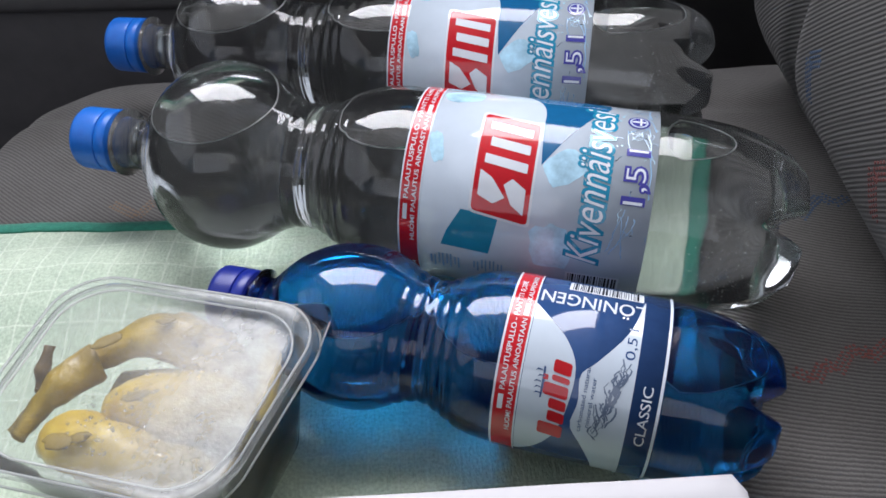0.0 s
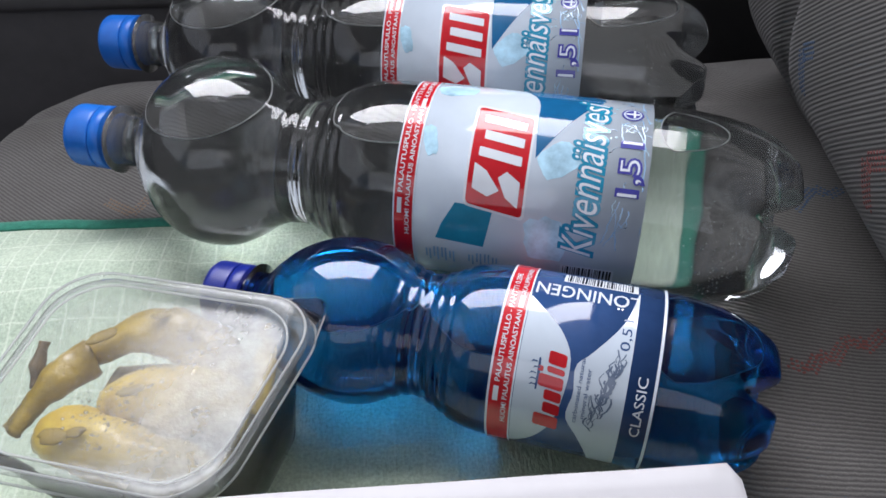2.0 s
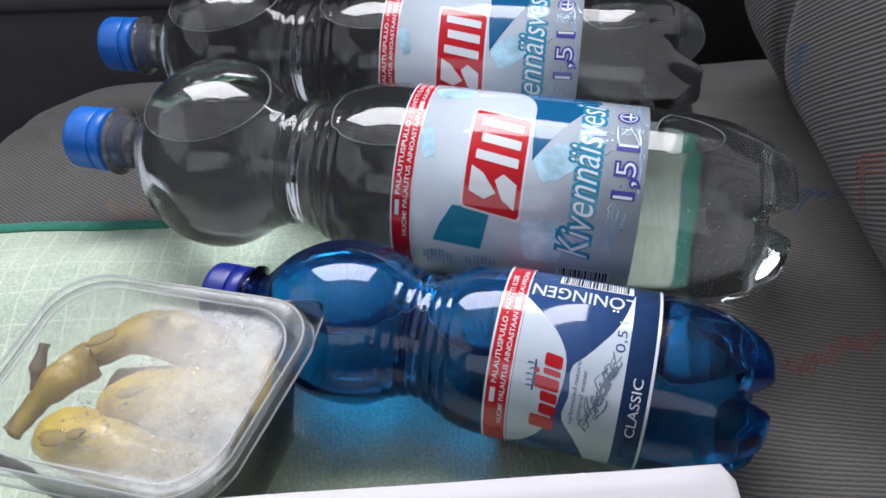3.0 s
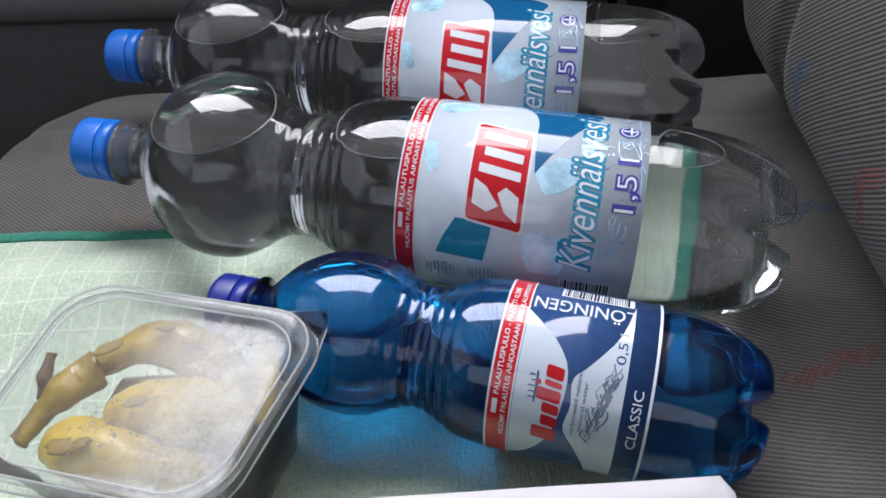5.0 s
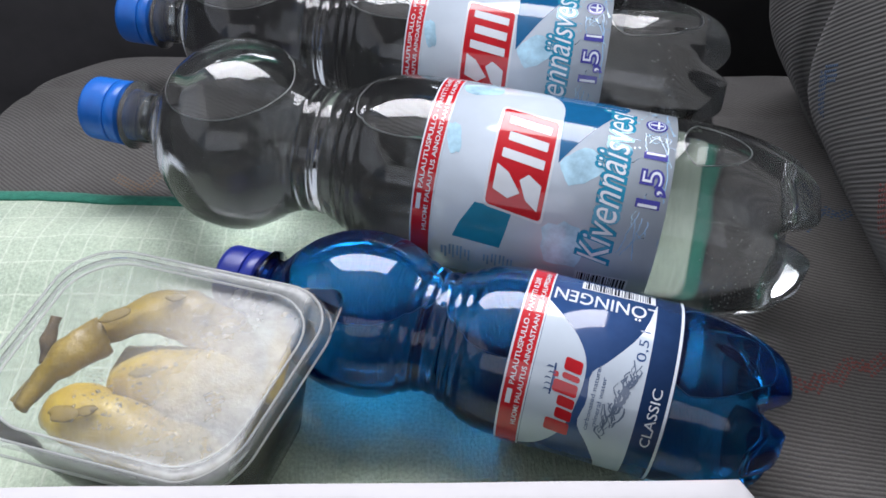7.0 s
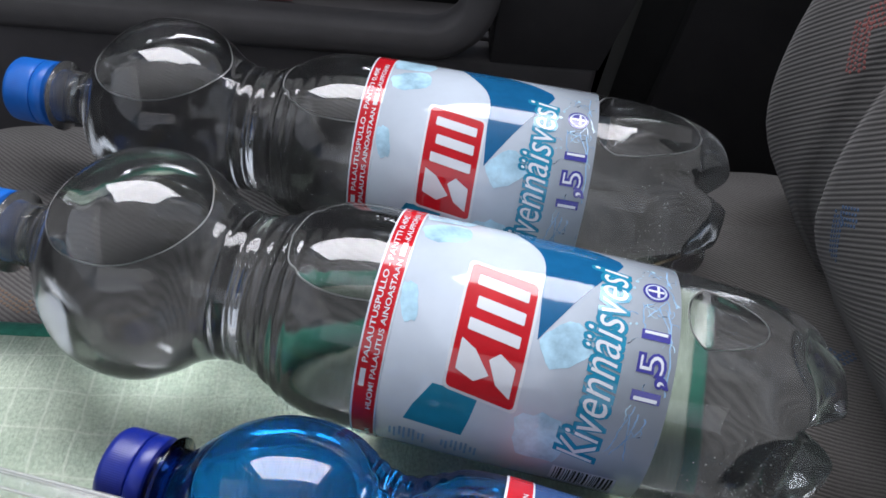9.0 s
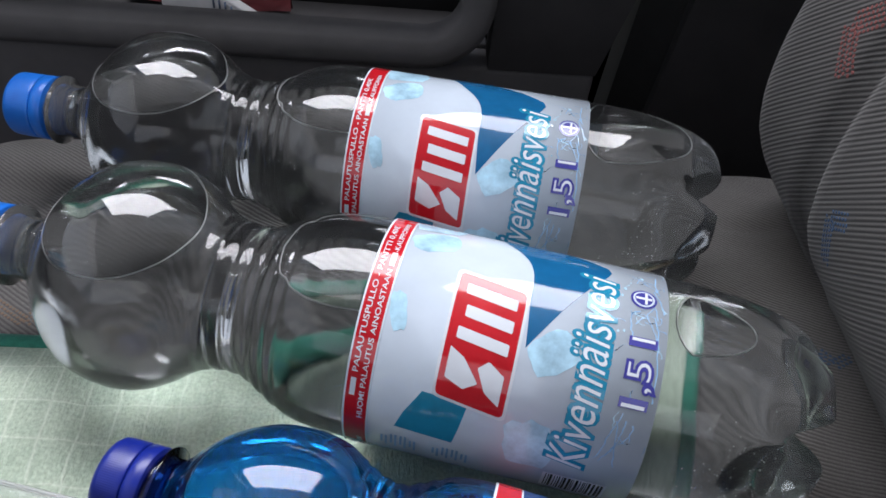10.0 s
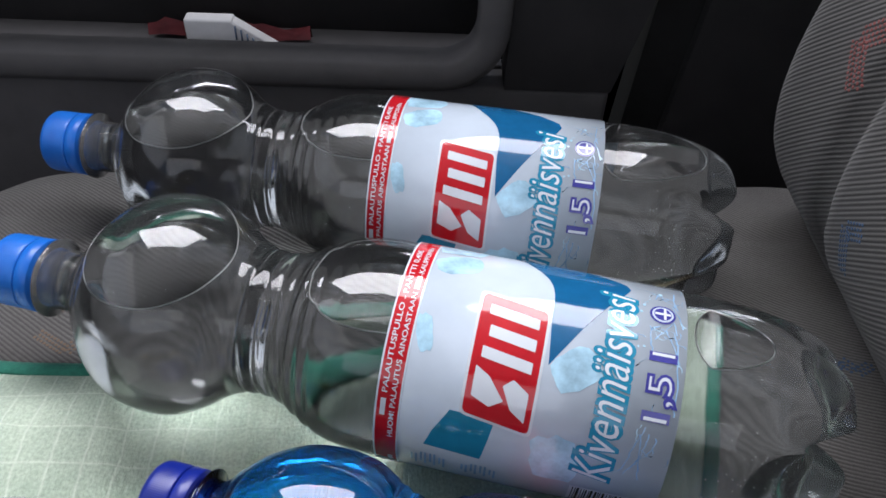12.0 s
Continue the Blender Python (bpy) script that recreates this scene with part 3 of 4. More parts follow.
def rounded_rect(cx, cy, hx, hy, r, n=24):
    pts = []
    for k, (sx, sy) in enumerate([(1, 1), (-1, 1), (-1, -1), (1, -1)]):
        for i in range(n):
            a = math.pi / 2 * (k + i / n)
            pts.append((cx + sx * (hx - r) + r * math.cos(a), cy + sy * (hy - r) + r * math.sin(a)))
    # straight runs between the corners get points too
    out = []
    for p, q in zip(pts, pts[1:] + pts[:1]):
        d = math.dist(p, q)
        m = max(1, int(d / 0.012))
        out += [(p[0] + (q[0] - p[0]) * j / m, p[1] + (q[1] - p[1]) * j / m) for j in range(m)]
    return out


def cushion_height(x, y):
    """The soft top of the seat: nearly level, dished a little under the bottles."""
    z = -0.0035 + 0.003 * noise.noise((x * 9, y * 9, 3)) + 0.0012 * noise.noise((x * 40, y * 40, 7))
    z -= 0.0022 * math.exp(-((y - 0.405 - 0.010 * math.sin(16 * x)) / 0.006) ** 2)
    return z + 0.010 * max(0.0, (x - 0.165) / 0.06) ** 2 * (1 if x < 0.24 else 0)


def cushion():
    cx, cy, hx, hy = -0.014, 0.173, 0.288, 0.303
    rim = rounded_rect(cx, cy, hx, hy, 0.085)
    rows = []
    for k in range(91):
        m = k / 90
        row = []
        for px, py in rim:
            x, y = cx + (px - cx) * m, cy + (py - cy) * m
            edge = max(0.0, (m - 0.86) / 0.14)
            row.append((x, y, cushion_height(x, y) - 0.034 * (1 - math.sqrt(max(0.0, 1 - edge ** 2)))))
        rows.append(row)
    for dz, out in ((0.02, 1.004), (0.06, 1.006), (0.11, 0.998), (0.15, 0.97)):
        rows.append([(cx + (px - cx) * out, cy + (py - cy) * out, -0.036 - dz) for px, py in rim])
    bm = grid_mesh(rows[1:], True)
    hub = bm.verts.new((cx, cy, cushion_height(cx, cy)))
    bm.verts.ensure_lookup_table()
    n = len(rim)
    for i in range(n):
        bm.faces.new((hub, bm.verts[i], bm.verts[(i + 1) % n]))
    bmesh.ops.recalc_face_normals(bm, faces=bm.faces[:])
    return part("cushion", bm, "cushion", SEAT)


def backrest_x(y, z):
    """The backrest's front: bulges forwards above the crease, then leans back; rounded off on the door side."""
    knots = [(-0.05, 0.240), (0.0, 0.216), (0.03, 0.193), (0.05, 0.1775), (0.072, 0.1695), (0.10, 0.1675), (0.124, 0.169), (0.15, 0.1735), (0.20, 0.186), (0.35, 0.228), (0.60, 0.31)]
    x = float(np.interp(z, [k[0] for k in knots], [k[1] for k in knots]))
    groove = 0.007 * math.exp(-((y - 0.349 - 0.10 * max(0, 0.07 - z)) / 0.006) ** 2)
    return x + groove + 0.002 * noise.noise((y * 10, z * 10, 1))


def backrest():
    rows = []
    zs = [-0.05 + 0.0085 * i for i in range(78)]
    ys = [-0.10 + 0.006 * i for i in range(85)]
    for z in zs:
        row = []
        zz = sum(backrest_x(0.1, z + d) for d in (-0.012, -0.006, 0, 0.006, 0.012)) / 5 - backrest_x(0.1, z)
        for y in ys:
            row.append((backrest_x(y, z) + zz, y, z))
        edge = row[-1]
        for i in range(1, 11):
            a = math.pi / 2 * i / 10
            rr = 0.036
            row.append((edge[0] + rr * (1 - math.cos(a)), edge[1] + rr * math.sin(a), z))
        row.append((edge[0] + 0.16, edge[1] + 0.038, z))
        row.append((edge[0] + 0.16, -0.10, z))
        rows.append(row)
    bm = grid_mesh(rows)
    bmesh.ops.recalc_face_normals(bm, faces=bm.faces[:])
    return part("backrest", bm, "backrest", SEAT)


CUSHION, BACKREST = cushion(), backrest()
bpy.context.view_layer.update()


def bvh(ob):
    me = ob.data
    return BVHTree.FromPolygons([v.co for v in me.vertices], [p.vertices for p in me.polygons])


CUSHION_TREE, BACK_TREE = bvh(CUSHION), bvh(BACKREST)


def stitches(line, width, material, tree, way, name):
    """A squiggle of small raised woven dots that follow the seat's surface."""
    bm = bmesh.new()
    step = 0.0023
    for a, b in zip(line, line[1:]):
        a, b = Vector(a), Vector(b)
        n = max(1, round((b - a).length / step))
        across = (b - a).normalized().cross(Vector(way))
        for i in range(n):
            for j in range(width):
                p = a.lerp(b, (i + 0.5 * (j % 2)) / n) + across * (step * (j - (width - 1) / 2))
                hit = tree.ray_cast(p - Vector(way) * 0.2, Vector(way))
                if hit[0] is None:
                    continue
                m = Matrix.Translation(hit[0]) @ hit[1].to_track_quat("Z", "Y").to_matrix().to_4x4() @ Matrix.Rotation(0.6 * i + j, 4, "Z") @ Matrix.Diagonal((1.0, 0.8, 1, 1))
                bmesh.ops.create_cone(bm, cap_ends=True, segments=6, radius1=0.00125, radius2=0.0007, depth=0.0004, matrix=m)
    return part(name, bm, material, SEAT, smooth=False)


DOWN, BACK = (0, 0, -1), (1, 0, 0)
stitches([(0.151, 0.2036, 0), (0.1585, 0.1985, 0), (0.1652, 0.2079, 0), (0.1700, 0.2030, 0), (0.1788, 0.2139, 0), (0.1846, 0.2153, 0), (0.1865, 0.2090, 0), (0.1986, 0.2182, 0)], 3, "stitch_red", CUSHION_TREE, DOWN, "red_squiggle")
stitches([(0.184, 0.300, 0), (0.1907, 0.3081, 0), (0.1985, 0.3150, 0), (0.2040, 0.3080, 0), (0.212, 0.3116, 0)], 3, "stitch_blue", CUSHION_TREE, DOWN, "blue_squiggle")
stitches([(0.115, 0.118, 0), (0.130, 0.125, 0), (0.150, 0.122, 0)], 3, "stitch_green", CUSHION_TREE, DOWN, "green_squiggle")
stitches([(-0.195, 0.325, 0), (-0.178, 0.315, 0), (-0.170, 0.330, 0), (-0.150, 0.318, 0)], 3, "stitch_orange", CUSHION_TREE, DOWN, "orange_squiggle")
stitches([(0, 0.310, 0.090), (0, 0.321, 0.082), (0, 0.315, 0.062)], 4, "stitch_blue", BACK_TREE, BACK, "blue_squiggle")
stitches([(0, 0.362, 0.154), (0, 0.375, 0.141), (0, 0.361, 0.124)], 5, "stitch_red", BACK_TREE, BACK, "red_squiggle")
stitches([(0, 0.226, 0.093), (0, 0.240, 0.081), (0, 0.232, 0.061)], 4, "stitch_red", BACK_TREE, BACK, "red_squiggle")


# ---- the green cloth under the bottles ----
def cloth_top(x, y):
    z = 0.0016 + 0.009 * math.exp(-((x + 0.20) / 0.07) ** 2 - ((y - 0.245) / 0.035) ** 2)
    z += 0.0035 / (1 + math.exp((x + 0.138 + 0.25 * (y - 0.27)) / 0.0025)) * min(1, max(0, (0.30 - y) / 0.03))
    z += 0.0022 * noise.noise((x * 22, y * 14, 2)) * min(1, max(0, (-0.10 - x) / 0.05)) + 0.0006 * noise.noise((x * 70, y * 70, 5))
    return max(z, cushion_height(x, y) + 0.0018)


def cloth_far_edge(x):
    return 0.3015 + 0.003 * math.sin(18 * x + 1) - 0.004 * max(0, -0.21 - x) / 0.05 + 0.075 * max(0, x + 0.165)


def cloth_side(y):
    return 0.125 - 0.14 * max(0.0, 0.315 - y) + 0.002 * math.sin(40 * y)


def green_cloth():
    ob = tagged(new("cloth"), "pale green checked cotton cloth with green bound edge", "cloth")
    rows = []
    for i in range(110):
        x = -0.285 + 0.412 * i / 109
        f = cloth_far_edge(x)
        row = []
        for j in range(90):
            y = f + (-0.03 - f) * j / 89
            xx = -0.285 + (cloth_side(y) + 0.285) * i / 109
            row.append((xx, y, cloth_top(xx, y)))
        rows.append(row)
    bm = grid_mesh(rows)
    bmesh.ops.recalc_face_normals(bm, faces=bm.faces[:])
    bmesh.ops.solidify(bm, geom=bm.faces[:], thickness=0.0014)
    part("fabric", bm, "cloth", ob)
    far = [(-0.285 + 0.412 * i / 80, cloth_far_edge(-0.285 + 0.412 * i / 80), cloth_top(-0.285 + 0.412 * i / 80, 0.297) + 0.0004) for i in range(81)]
    side = [(cloth_side(f), f, cloth_top(cloth_side(f), f) + 0.0004) for f in [cloth_far_edge(0.127) - 0.012 * i for i in range(31)]]
    part("bound_edge", tube_mesh(far, 0.0036, 10, flat=0.42), "binding", ob, "dark green bound edge")
    part("bound_edge", tube_mesh(side, 0.0030, 10, flat=0.42), "binding", ob, "dark green bound edge")
    return ob


green_cloth()


# ---- bottles ----
def bottle_base(x0, x1, R, n, valley_at, rings=34):
    """Rings of the five-footed bottom from the wall at x0 down to its middle: broad rounded feet that reach x1, with narrow valleys between them, one of them at the angle valley_at."""
    H = x1 - x0
    out = []
    for k in range(1, rings):
        rho = math.cos(math.pi / 2 * k / rings)
        drop = max(0.0, 1 - rho / 0.52)
        u = min(1.0, (1 - rho) / 0.48)
        bend = (1 - (1 - u) ** 2.3) ** 0.46
        foot = x0 + H * (bend - 0.15 * drop * drop * (3 - 2 * drop))
        valley = x0 + H * (bend * (1 - 0.30 * bend ** 2) + 0.15 * drop * drop * (3 - 2 * drop))
        ring = []
        for i in range(n):
            a = 2 * math.pi * i / n
            off = abs((math.degrees(a) - valley_at + 36) % 72 - 36)
            w = min(1.0, off / 21) ** 0.85
            lobe = w * w * (3 - 2 * w)
            r = R * rho * (1 - 0.05 * (1 - lobe) * math.sin(math.pi * min(1, max(0, (1 - rho) / 0.7)) ** 0.7))
            ring.append((valley + (foot - valley) * lobe, -r * math.cos(a), r * math.sin(a)))
        out.append(ring)
    return out


def bottle_skin(profile, x_base, x_foot, R, inset, valley_at, n=140):
    """The bottle's skin as one closed mesh, drawn in by the wall's thickness for its inside."""
    bm = bmesh.new()
    rings = [[(x + (inset if k == 0 else 0), -max(r - inset, 1e-4) * math.cos(2 * math.pi * i / n), max(r - inset, 1e-4) * math.sin(2 * math.pi * i / n)) for i in range(n)] for k, (x, r) in enumerate(profile)]
    rings += bottle_base(x_base, x_foot - inset, R - inset, n, valley_at)
    vs = [[bm.verts.new(p) for p in ring] for ring in rings]
    for a, b in zip(vs, vs[1:]):
        for i in range(n):
            j = (i + 1) % n
            bm.faces.new((a[i], a[j], b[j], b[i]))
    tip = bm.verts.new((sum(v.co.x for v in vs[-1]) / n, 0, 0))
    top = bm.verts.new((rings[0][0][0], 0, 0))
    for i in range(n):
        j = (i + 1) % n
        bm.faces.new((vs[-1][i], vs[-1][j], tip))
        bm.faces.new((vs[0][j], vs[0][i], top))
    bmesh.ops.recalc_face_normals(bm, faces=bm.faces[:])
    return bm


def axis_pose(origin, way):
    d = Vector(way).normalized()
    side = Vector((0, 0, 1)).cross(d).normalized()
    up = d.cross(side)
    m = Matrix((d, side, up)).transposed().to_4x4()
    m.translation = origin
    return m


def air_pocket(profile, x_base, x_foot, R, m, water_z, inset, hidden, valley_at):
    """The air over the water: the inside of the bottle above a level plane."""
    bm = bottle_skin([(x, min(r, 0.86 * R) if hidden[0] < x < hidden[1] else min(r, R * (0.86 + 0.14 * min(1.0, (x - hidden[1]) / 0.009) ** 0.5)) if x >= hidden[1] else r) for x, r in profile], x_base, x_foot, R, inset, valley_at)
    inv = m.inverted()
    co = inv @ Vector((0, m.translation.y, water_z))
    no = inv.to_3x3() @ Vector((-0.033, 0, 1)).normalized()
    cut = bmesh.ops.bisect_plane(bm, geom=bm.verts[:] + bm.edges[:] + bm.faces[:], plane_co=co, plane_no=no, clear_inner=True)
    edges = [e for e in bm.edges if e.is_boundary]
    bmesh.ops.triangle_fill(bm, use_beauty=True, edges=edges)
    bmesh.ops.remove_doubles(bm, verts=bm.verts[:], dist=1e-6)
    bmesh.ops.recalc_face_normals(bm, faces=bm.faces[:])
    islands, left = [], set(bm.verts)
    while left:
        todo, seen = [left.pop()], set()
        while todo:
            v = todo.pop()
            seen.add(v)
            for e in v.link_edges:
                w = e.other_vert(v)
                if w in left:
                    left.discard(w)
                    todo.append(w)
        faces = {f for v in seen for f in v.link_faces}
        if len(faces) > 20:
            piece, copies = bmesh.new(), {}
            for v in seen:
                copies[v] = piece.verts.new(v.co)
            for f in faces:
                piece.faces.new([copies[v] for v in f.verts])
            bmesh.ops.recalc_face_normals(piece, faces=piece.faces[:])
            # the sharp water line round the pocket, and the thin meniscus that clings along it
            rim = [e for e in piece.edges if all(abs((v.co - co).dot(no)) < 2e-5 for v in e.verts) and len(e.link_faces) == 2 and e.calc_face_angle(0) > 0.12]
            for e in rim:
                e.smooth = False
            links = collections.defaultdict(list)
            for e in rim:
                a, b = e.verts
                links[a].append(b)
                links[b].append(a)
            start = max(links, key=lambda v: v.co.x)
            loop, last, here = [start], None, start
            while len(loop) < 2000:
                ahead = [v for v in links[here] if v is not last]
                if not ahead or ahead[0] is start:
                    break
                last, here = here, ahead[0]
                loop.append(here)
            line = [v.co + 0.0002 * no for v in loop if not hidden[0] + 0.004 < v.co.x < hidden[1] - 0.004]
            islands.append((piece, line + line[:1]))
    bm.free()
    return sorted(islands, key=lambda b: min(v.co.x for v in b[0].verts))


def cap_meshes(x0, length, r, band=0.0060):
    """A screw cap with fine grip ridges, and the ring that stays on the neck."""
    n = 480
    ridge = lambda x, rr, a: (x, rr * (1 + (0.005 * (0.5 + 0.5 * math.cos(120 * a)) if x0 + 0.0025 < x < x0 + length - 0.0015 else 0)))
    body = [(x0, 0), (x0, r * 0.5), (x0 + 0.0001, r * 0.80), (x0 + 0.0006, r * 0.91), (x0 + 0.0018, r * 0.975), (x0 + 0.003, r * 0.988), (x0 + length * 0.5, r * 0.992), (x0 + length - 0.002, r), (x0 + length - 0.0006, r), (x0 + length, r * 0.985), (x0 + length, 0)]
    g = x0 + length + 0.0004
    ring = [(g, 0), (g, r * 0.98), (g + 0.0005, r * 1.01), (g + band - 0.0005, r * 1.015), (g + band, r * 0.99), (g + band, 0)]
    return closed_lathe(body, n, ridge), closed_lathe(ring, 96)


def neck_mesh(x0, x1, r, collar_x, collar_r):
    """The clear neck with its thread turns and carrying collar."""
    prof = [(x0, 0), (x0, r)]
    x = x0 + 0.001
    while x < collar_x - 0.002:
        prof += [(x, r), (x + 0.0006, r + 0.0007), (x + 0.0012, r)]
        x += 0.0026
    prof += [(collar_x - 0.0008, r), (collar_x - 0.0005, collar_r), (collar_x + 0.0007, collar_r), (collar_x + 0.0011, r + 0.0003), (x1, r), (x1, 0)]
    return closed_lathe(prof, 72)


def label_tube(x0, x1, R, thick=0.00022):
    """The label: a thin film sleeve with a little slack."""
    n, rows = 120, []
    for x, r in ((x0, R), (x0, R + thick), (x1, R + thick), (x1, R), (x0, R)):
        rows.append([(x, -r * math.cos(2 * math.pi * i / n), r * math.sin(2 * math.pi * i / n)) for i in range(n)])
    bm = grid_mesh(rows, True)
    bmesh.ops.remove_doubles(bm, verts=bm.verts[:], dist=1e-7)
    bmesh.ops.recalc_face_normals(bm, faces=bm.faces[:])
    return bm


def printer(label, R, roll):
    """Returns functions that print shapes on a label, with arcs given in degrees."""
    k = math.pi / 180 * R
    def emit(name, bm, material, lift, text=""):
        wrap(bm, R, 0.00022 + lift)
        if roll:
            bmesh.ops.rotate(bm, verts=bm.verts[:], cent=(0, 0, 0), matrix=Matrix.Rotation(radians(roll), 3, "X"))
        return part(name, bm, material, label, text)
    def poly(name, pts, material, lift=0.0001, radius=0.0, text=""):
        pts = [(x, a * k) for x, a in pts]
        area = sum(p[0] * q[1] - q[0] * p[1] for p, q in zip(pts, pts[1:] + pts[:1]))
        pts = pts if area > 0 else pts[::-1]
        return emit(name, flat_poly(flat_rounded(pts, radius) if radius else pts), material, lift, text)
    def words(name, body, x, a0, a1, material, lift=0.0002, bold=0.0, shear=0.0, height=None, turn=90, text=""):
        length = (a1 - a0) * k if turn == 90 else abs(a1 - a0)
        bm = flat_text(body, length, bold, shear, height)
        place_flat(bm, x, a0 * k if turn == 90 else a0, turn)
        return emit(name, bm, material, lift, text)
    return emit, poly, words, k


def barcode(poly, x0, x1, a0, a1, seed):
    rnd = random.Random(seed)
    poly("barcode_field", [(x0 - 0.0012, a0), (x1 + 0.0012, a0), (x1 + 0.0012, a1), (x0 - 0.0012, a1)], "white", 0.00012)
    x = x0
    while x < x1:
        w = rnd.choice((0.00028, 0.00028, 0.0005, 0.0008))
        poly("barcode_bar", [(x, a0 + 0.8), (x + w, a0 + 0.8), (x + w, a1 - 0.8), (x, a1 - 0.8)], "black", 0.0002)
        x += w + rnd.choice((0.0003, 0.0004, 0.0007))


BIG_KNOTS = [(-0.2230, 0.0118), (-0.2140, 0.0118), (-0.2075, 0.0119), (-0.2035, 0.0122), (-0.1990, 0.0136), (-0.1945, 0.0178), (-0.188, 0.0276), (-0.179, 0.0376), (-0.168, 0.0444), (-0.155, 0.0467), (-0.144, 0.0453), (-0.134, 0.0402), (-0.127, 0.0350), (-0.120, 0.0315), (-0.112, 0.0302), (-0.104, 0.0310), (-0.097, 0.0342), (-0.090, 0.0381), (-0.083, 0.0410), (-0.075, 0.0429), (-0.066, 0.0437), (-0.056, 0.0437), (0.0, 0.0437), (0.047, 0.0437), (0.055, 0.0437)]


def ribs(profile, x0, x1, period, depth):
    return [(x, r - depth * (0.5 + 0.5 * math.cos(2 * math.pi * (x - x0) / period)) ** 2 * min(1, (x - x0) / 0.004, (x1 - x) / 0.004) if x0 < x < x1 else r) for x, r in profile]


def bubbles(thing, seed):
    """Small gas bubbles that cling inside, towards the bottle's foot; their glints are in the white colour."""
    rnd = random.Random(seed)
    bm = bmesh.new()
    for i in range(130):
        x, a = rnd.uniform(0.052, 0.088) if i < 40 else rnd.gauss(0.078, 0.008), radians(rnd.gauss(0, 26))
        r = 0.0424 if x < 0.06 else 0.0424 - 0.013 * ((x - 0.06) / 0.03) ** 2
        bmesh.ops.create_icosphere(bm, subdivisions=2, radius=rnd.uniform(0.00014, 0.00034), matrix=Matrix.Translation((x, -r * math.cos(a), r * math.sin(a))))
    tagged(part("gas_bubbles", bm, "water_glint", thing), kind="stuff")


def big_bottle(m, water_z, roll, label_text, seed):
    """A lying 1.5 litre bottle: clear bulbed body, air pocket, blue cap, neck and printed label."""
    thing = tagged(new("water_bottle"), label_text, "bottle", "water bottles on the seat")
    thing.matrix_world = m
    prof = ribs(hull_profile(BIG_KNOTS, 190), -0.1235, -0.084, 0.0062, 0.0008)
    body = part("body", bottle_skin(prof, 0.055, 0.1105, 0.0437, 0.0, 41 + roll), "pet", thing)
    for piece, line in air_pocket(prof, 0.055, 0.1105, 0.0437, m, water_z, 0.0005, (-0.045, 0.046), 41 + roll):
        air = part("air_space", piece, "air", thing)
        # the meniscus along the water line, its bright glint painted white
        part("water_line", tube_mesh(line, 0.00030, 8), "water_glint", air)
    bubbles(thing, seed)
    part("neck", neck_mesh(-0.2235, -0.2033, 0.0130, -0.2122, 0.0172), "neck", thing)
    cap, ring = cap_meshes(-0.2365, 0.0142, 0.0159)
    part("cap", cap, "cap_blue", thing, "bright blue screw cap")
    part("cap_ring", ring, "cap_blue", thing)
    R = 0.0440
    label = part("label", label_tube(-0.0575, 0.0462, R), "label_white", thing, "white and blue printed film label")
    emit, poly, words, k = printer(label, R, roll)
    A0, A1 = -150, 205
    for name, x0, x1, mat, lift in (("pale_stripe", -0.0575, -0.0568, "silver", 0.0001), ("red_band", -0.0568, -0.0488, "red", 0.0001), ("pale_stripe", -0.0488, -0.0482, "silver", 0.0001)):
        poly(name, [(x0, A0), (x1, A0), (x1, A1), (x0, A1)], mat, lift)
    for off in (0, -130):
        words("deposit_text", "PALAUTUSPULLO - PANTTI 0,40€", -0.0536, 31 + off, 112 + off, "white", height=0.0020, bold=0.012)
        poly("maker_bar", [(-0.0555, 19 + off), (-0.0536, 19 + off), (-0.0536, 28 + off), (-0.0555, 28 + off)], "white", 0.0002)
        words("notice_text", "HUOM! PALAUTUS AINOASTAAN", -0.0502, 6 + off, 80 + off, "white", height=0.0019, bold=0.012)
        poly("maker_bar", [(-0.0521, 82 + off), (-0.0502, 82 + off), (-0.0502, 90 + off), (-0.0521, 90 + off)], "white", 0.0002)
        words("notice_text", "-KAUPPOIHIN", -0.0502, 90.5 + off, 118 + off, "white", height=0.0019, bold=0.012)
    # pale ice lumps
    rnd = random.Random(5)
    for x, a, rx, ra, turn in ((-0.038, 105, 0.009, 8, 0.4), (-0.0445, 62, 0.0030, 9, 0.25), (0.0095, 58, 0.0085, 9, 0.6), (0.008, 13, 0.0085, 14, 0.2), (-0.040, 128, 0.010, 12, 0.3)):
        pts = []
        for i in range(18):
            t = 2 * math.pi * i / 18
            q = (abs(math.cos(t)) ** 4 + abs(math.sin(t)) ** 4) ** -0.25 * rnd.uniform(0.9, 1.06)
            u, v = rx * q * math.cos(t), ra * k * q * math.sin(t)
            pts.append((x + u * math.cos(turn) - v * math.sin(turn), a + (u * math.sin(turn) + v * math.cos(turn)) / k))
        poly("ice_lump", pts, "ice", 0.00008)
    # sweeping blue panel and the teal tail under the emblem
    wave = smooth_line([(-0.021, 142, 0), (-0.0125, 122, 0), (-0.0045, 107, 0), (-0.0015, 95, 0), (-0.0012, 80, 0), (0.0002, 58, 0)], 16)
    poly("blue_sweep", [(p[0], p[1]) for p in wave] + [(0.010, 78), (0.0245, 106), (0.0262, 111), (0.0250, 116), (0.015, 126), (0.0, 138), (-0.012, 146)], "deep", 0.0001)
    poly("teal_tail", [(-0.0307, 29), (-0.036, 16), (-0.0385, 6), (-0.0176, 3.5), (-0.016, 15), (-0.0145, 28)], "teal", 0.0001)
